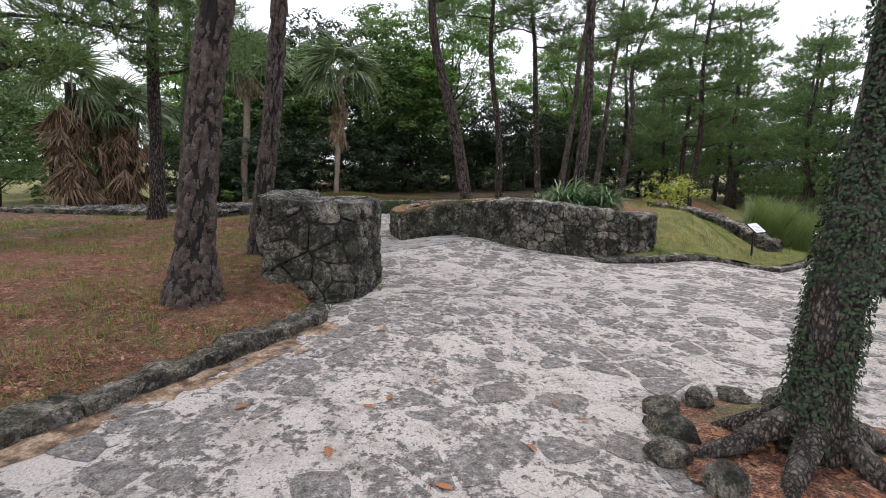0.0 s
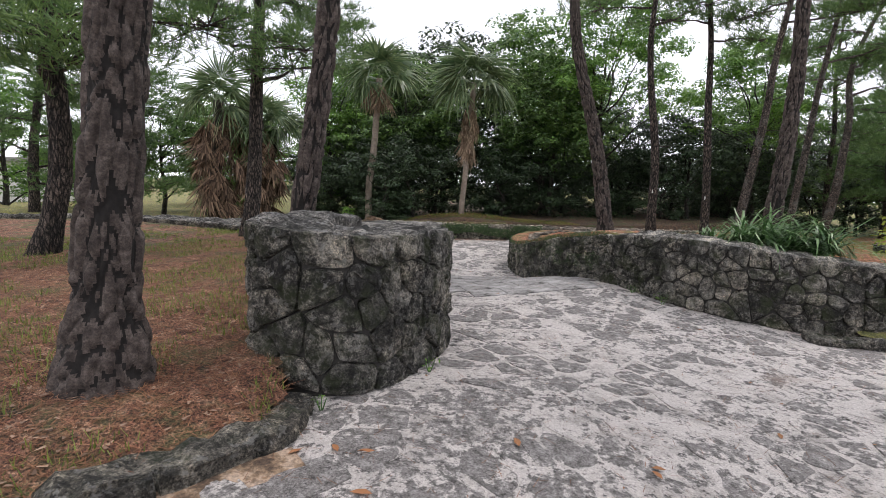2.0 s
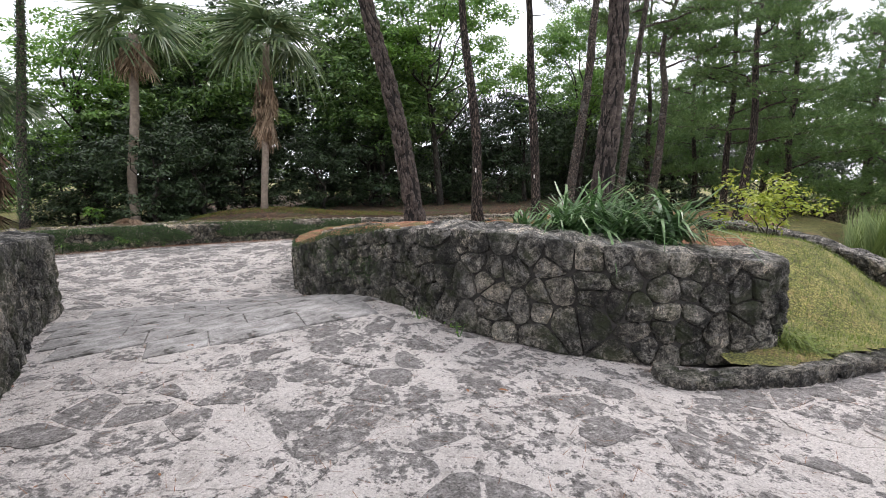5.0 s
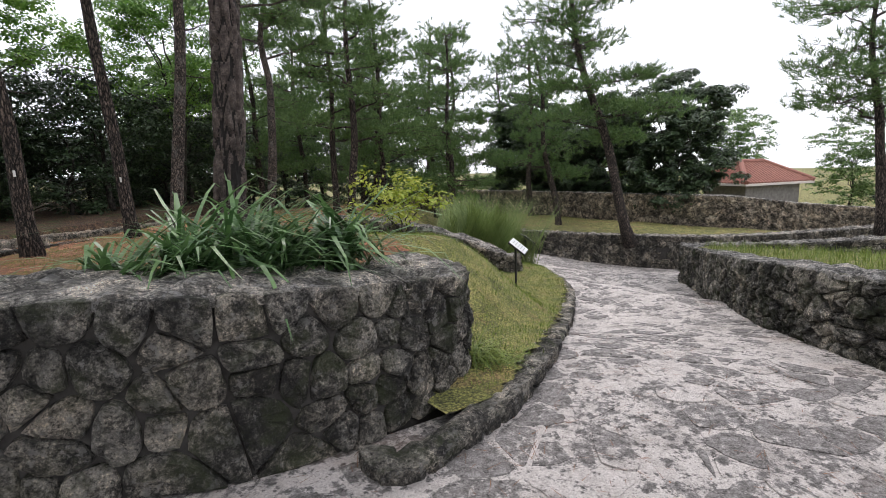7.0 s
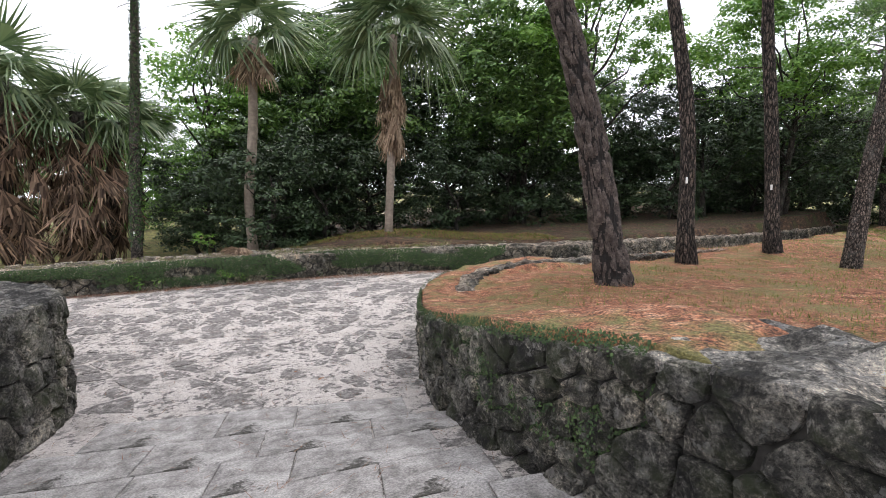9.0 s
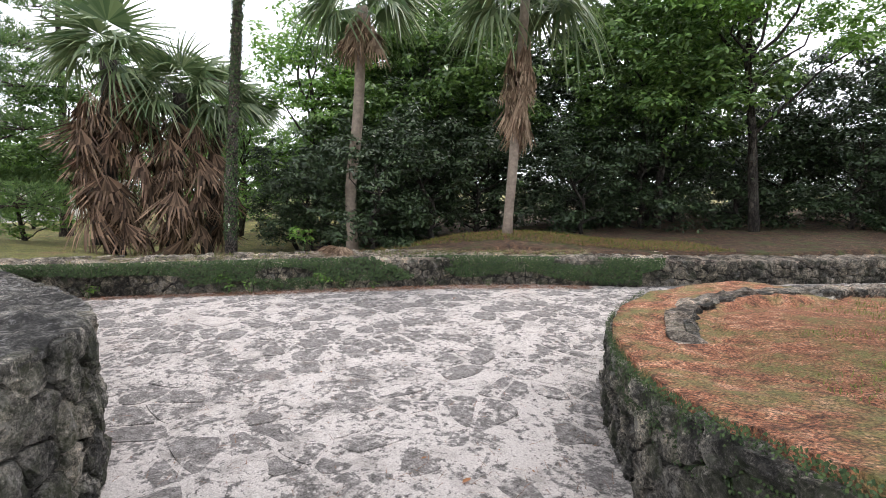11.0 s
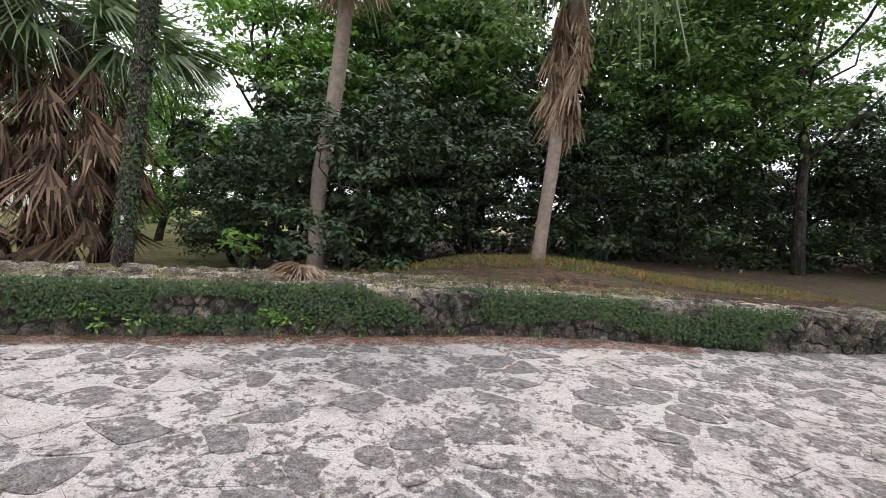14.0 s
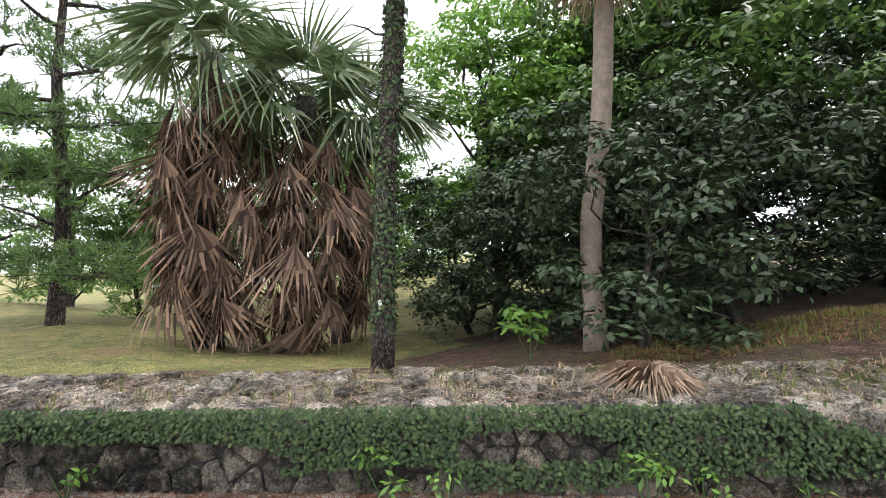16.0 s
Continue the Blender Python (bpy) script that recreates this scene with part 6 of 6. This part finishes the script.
# ---- drifts of red needles and bits along the foot of the walls ----
DRIFT = [(-12.1, 5.95), (-10.6, 7.15), (-9.15, 8.35), (-7.4, 9.75), (-6.65, 10.7), (-4.35, 11.8), (-4.2, 11.5), (-6.4, 10.3), (-7.2, 9.4), (-9, 8.05), (-10.5, 6.9), (-12, 5.6)]
grass_stuff("needle_drift", DRIFT, 5000, 411, lambda x, y: land(x, y) + 0.004, (-12.1, -4, 5.6, 11.8), 0.09, 0.008, M_NEEDLE_FALLEN, "red needles drifted against the wall foot", True)
CAPTOP = [(-12.1, 6.1), (-10.6, 7.3), (-9.15, 8.5), (-7.4, 9.9), (-6.65, 10.85), (-4.35, 11.95), (-4.6, 12.8), (-7.2, 11.6), (-8.1, 10.7), (-9.9, 9.3), (-11.3, 8.1), (-12.7, 7.0)]
grass_stuff("cap_litter", CAPTOP, 3200, 412, lambda x, y: 0.345, (-12.7, -4, 6.1, 12.8), 0.13, 0.01, M_DEADPALM, "dry straw and needles on the wall top", True)
grass_stuff("cap_grass", CAPTOP, 2500, 413, lambda x, y: 0.34, (-12.7, -4, 6.1, 12.8), 0.06, 0.01, M_GRASS, "tiny weeds on the wall top")
MOUND = [(-9.5, 10.6), (-7.5, 12), (-4.5, 13), (-2, 14.5), (-3, 16), (-7, 15), (-10, 12)]
grass_stuff("mound_grass", MOUND, 9000, 414, lambda x, y: far_land(x, y) + wobble(x, y) - 0.02, (-10, -2, 10.6, 16), 0.09, 0.013, M_GRASS, "sparse grass on the palm mound")
grass_stuff("mound_litter", MOUND, 5000, 415, lambda x, y: far_land(x, y) + wobble(x, y), (-10, -2, 10.6, 16), 0.2, 0.014, M_NEEDLE_FALLEN, "fallen needles and twigs under the palms", True)
grass_stuff("path_needles", PATHWAY, 5000, 416, lambda x, y: on_land(x, y, 0.004), (-12, 6, -8, 11), 0.1, 0.004, M_NEEDLE_FALLEN, "scattered pine needles on the path", True)


# ---- paving ----
RAMP = [(-4.9, 3.6), (-4.3, 4.15), (-3.35, 4.7), (-2.35, 5.4), (-1.5, 4.4), (-0.9, 3.7), (-0.1, 3.1), (-0.25, 2.6), (-0.8, 2.1), (-1.6, 1.75), (-2.6, 1.4), (-3.0, 1.3), (-4.2, 2.5)]


def lay_stones():
    r = random.Random(17)
    X0, Y0, W, H = -14, -10, 32, 33
    near, rest = [], []
    for poly in cells(W, H, 0.27, 19, 1.0, 1.3, 0.14):
        cx, cy = sum(p[0] for p in poly) / len(poly) + X0, sum(p[1] for p in poly) / len(poly) + Y0
        if not inside(cx, cy, PATHWAY) or inside(cx, cy, RAMP) or r.random() < 0.12:
            continue
        if (cx > 12 and cy < 3) or cy < -9:
            continue
        V, F = pebble(poly, 0.012 + 0.03 * r.random() ** 2, 0.3, r, 0.004, 0.006, 0.03, 0.025)
        W3 = [(u + X0, v + Y0, on_land(u + X0, v + Y0, h if h > 0 else -0.02)) for u, v, h in V]
        d = min(math.hypot(cx - a, cy - b) for a, b in ((0.5, -6), (1, -3.5), (1.8, 0.2), (-2, 1), (-5, 7)))
        near.append((d, W3, F))
    near.sort(key=lambda e: e[0])
    for d, W3, F in near[:290]:
        c = np.mean(W3, axis=0)
        ob = put("paving_stone", [tuple(np.array(w) - c) for w in W3], F, M_COBBLE, pavement)
        ob.location = c
    tagged(put("paving_stones", *merge([(w, f) for _, w, f in near[290:]]), M_COBBLE_J, pavement), kind="stuff")


lay_stones()


def lay_slabs():
    """The smooth grey slabs across the path, in staggered rows."""
    r = random.Random(5)
    m = pose(-2.6, 3.3, 0, 0, 0, 33)
    for j in range(9):
        u = -3.6 - r.random() * 0.5
        while u < 3.6:
            w = r.uniform(0.5, 1.0)
            poly = [(u, j * 0.55 - 2.5), (u + w, j * 0.55 - 2.5), (u + w, j * 0.55 - 1.95), (u, j * 0.55 - 1.95)]
            u += w
            V, F = pebble(poly, 0.0015, 0.6, r, 0.01, 0.003, 0.012)
            W3 = []
            for a, b, h in V:
                p = m @ Vector((a, b, 0))
                W3.append((p.x, p.y, on_land(p.x, p.y, h + 0.006 if h > 0 else -0.03)))
            c = np.mean(W3, axis=0)
            if inside(c[0], c[1], RAMP):
                ob = put("paving_slab", [tuple(np.array(w_) - c) for w_ in W3], F, M_SLAB, pavement)
                ob.location = c


lay_slabs()
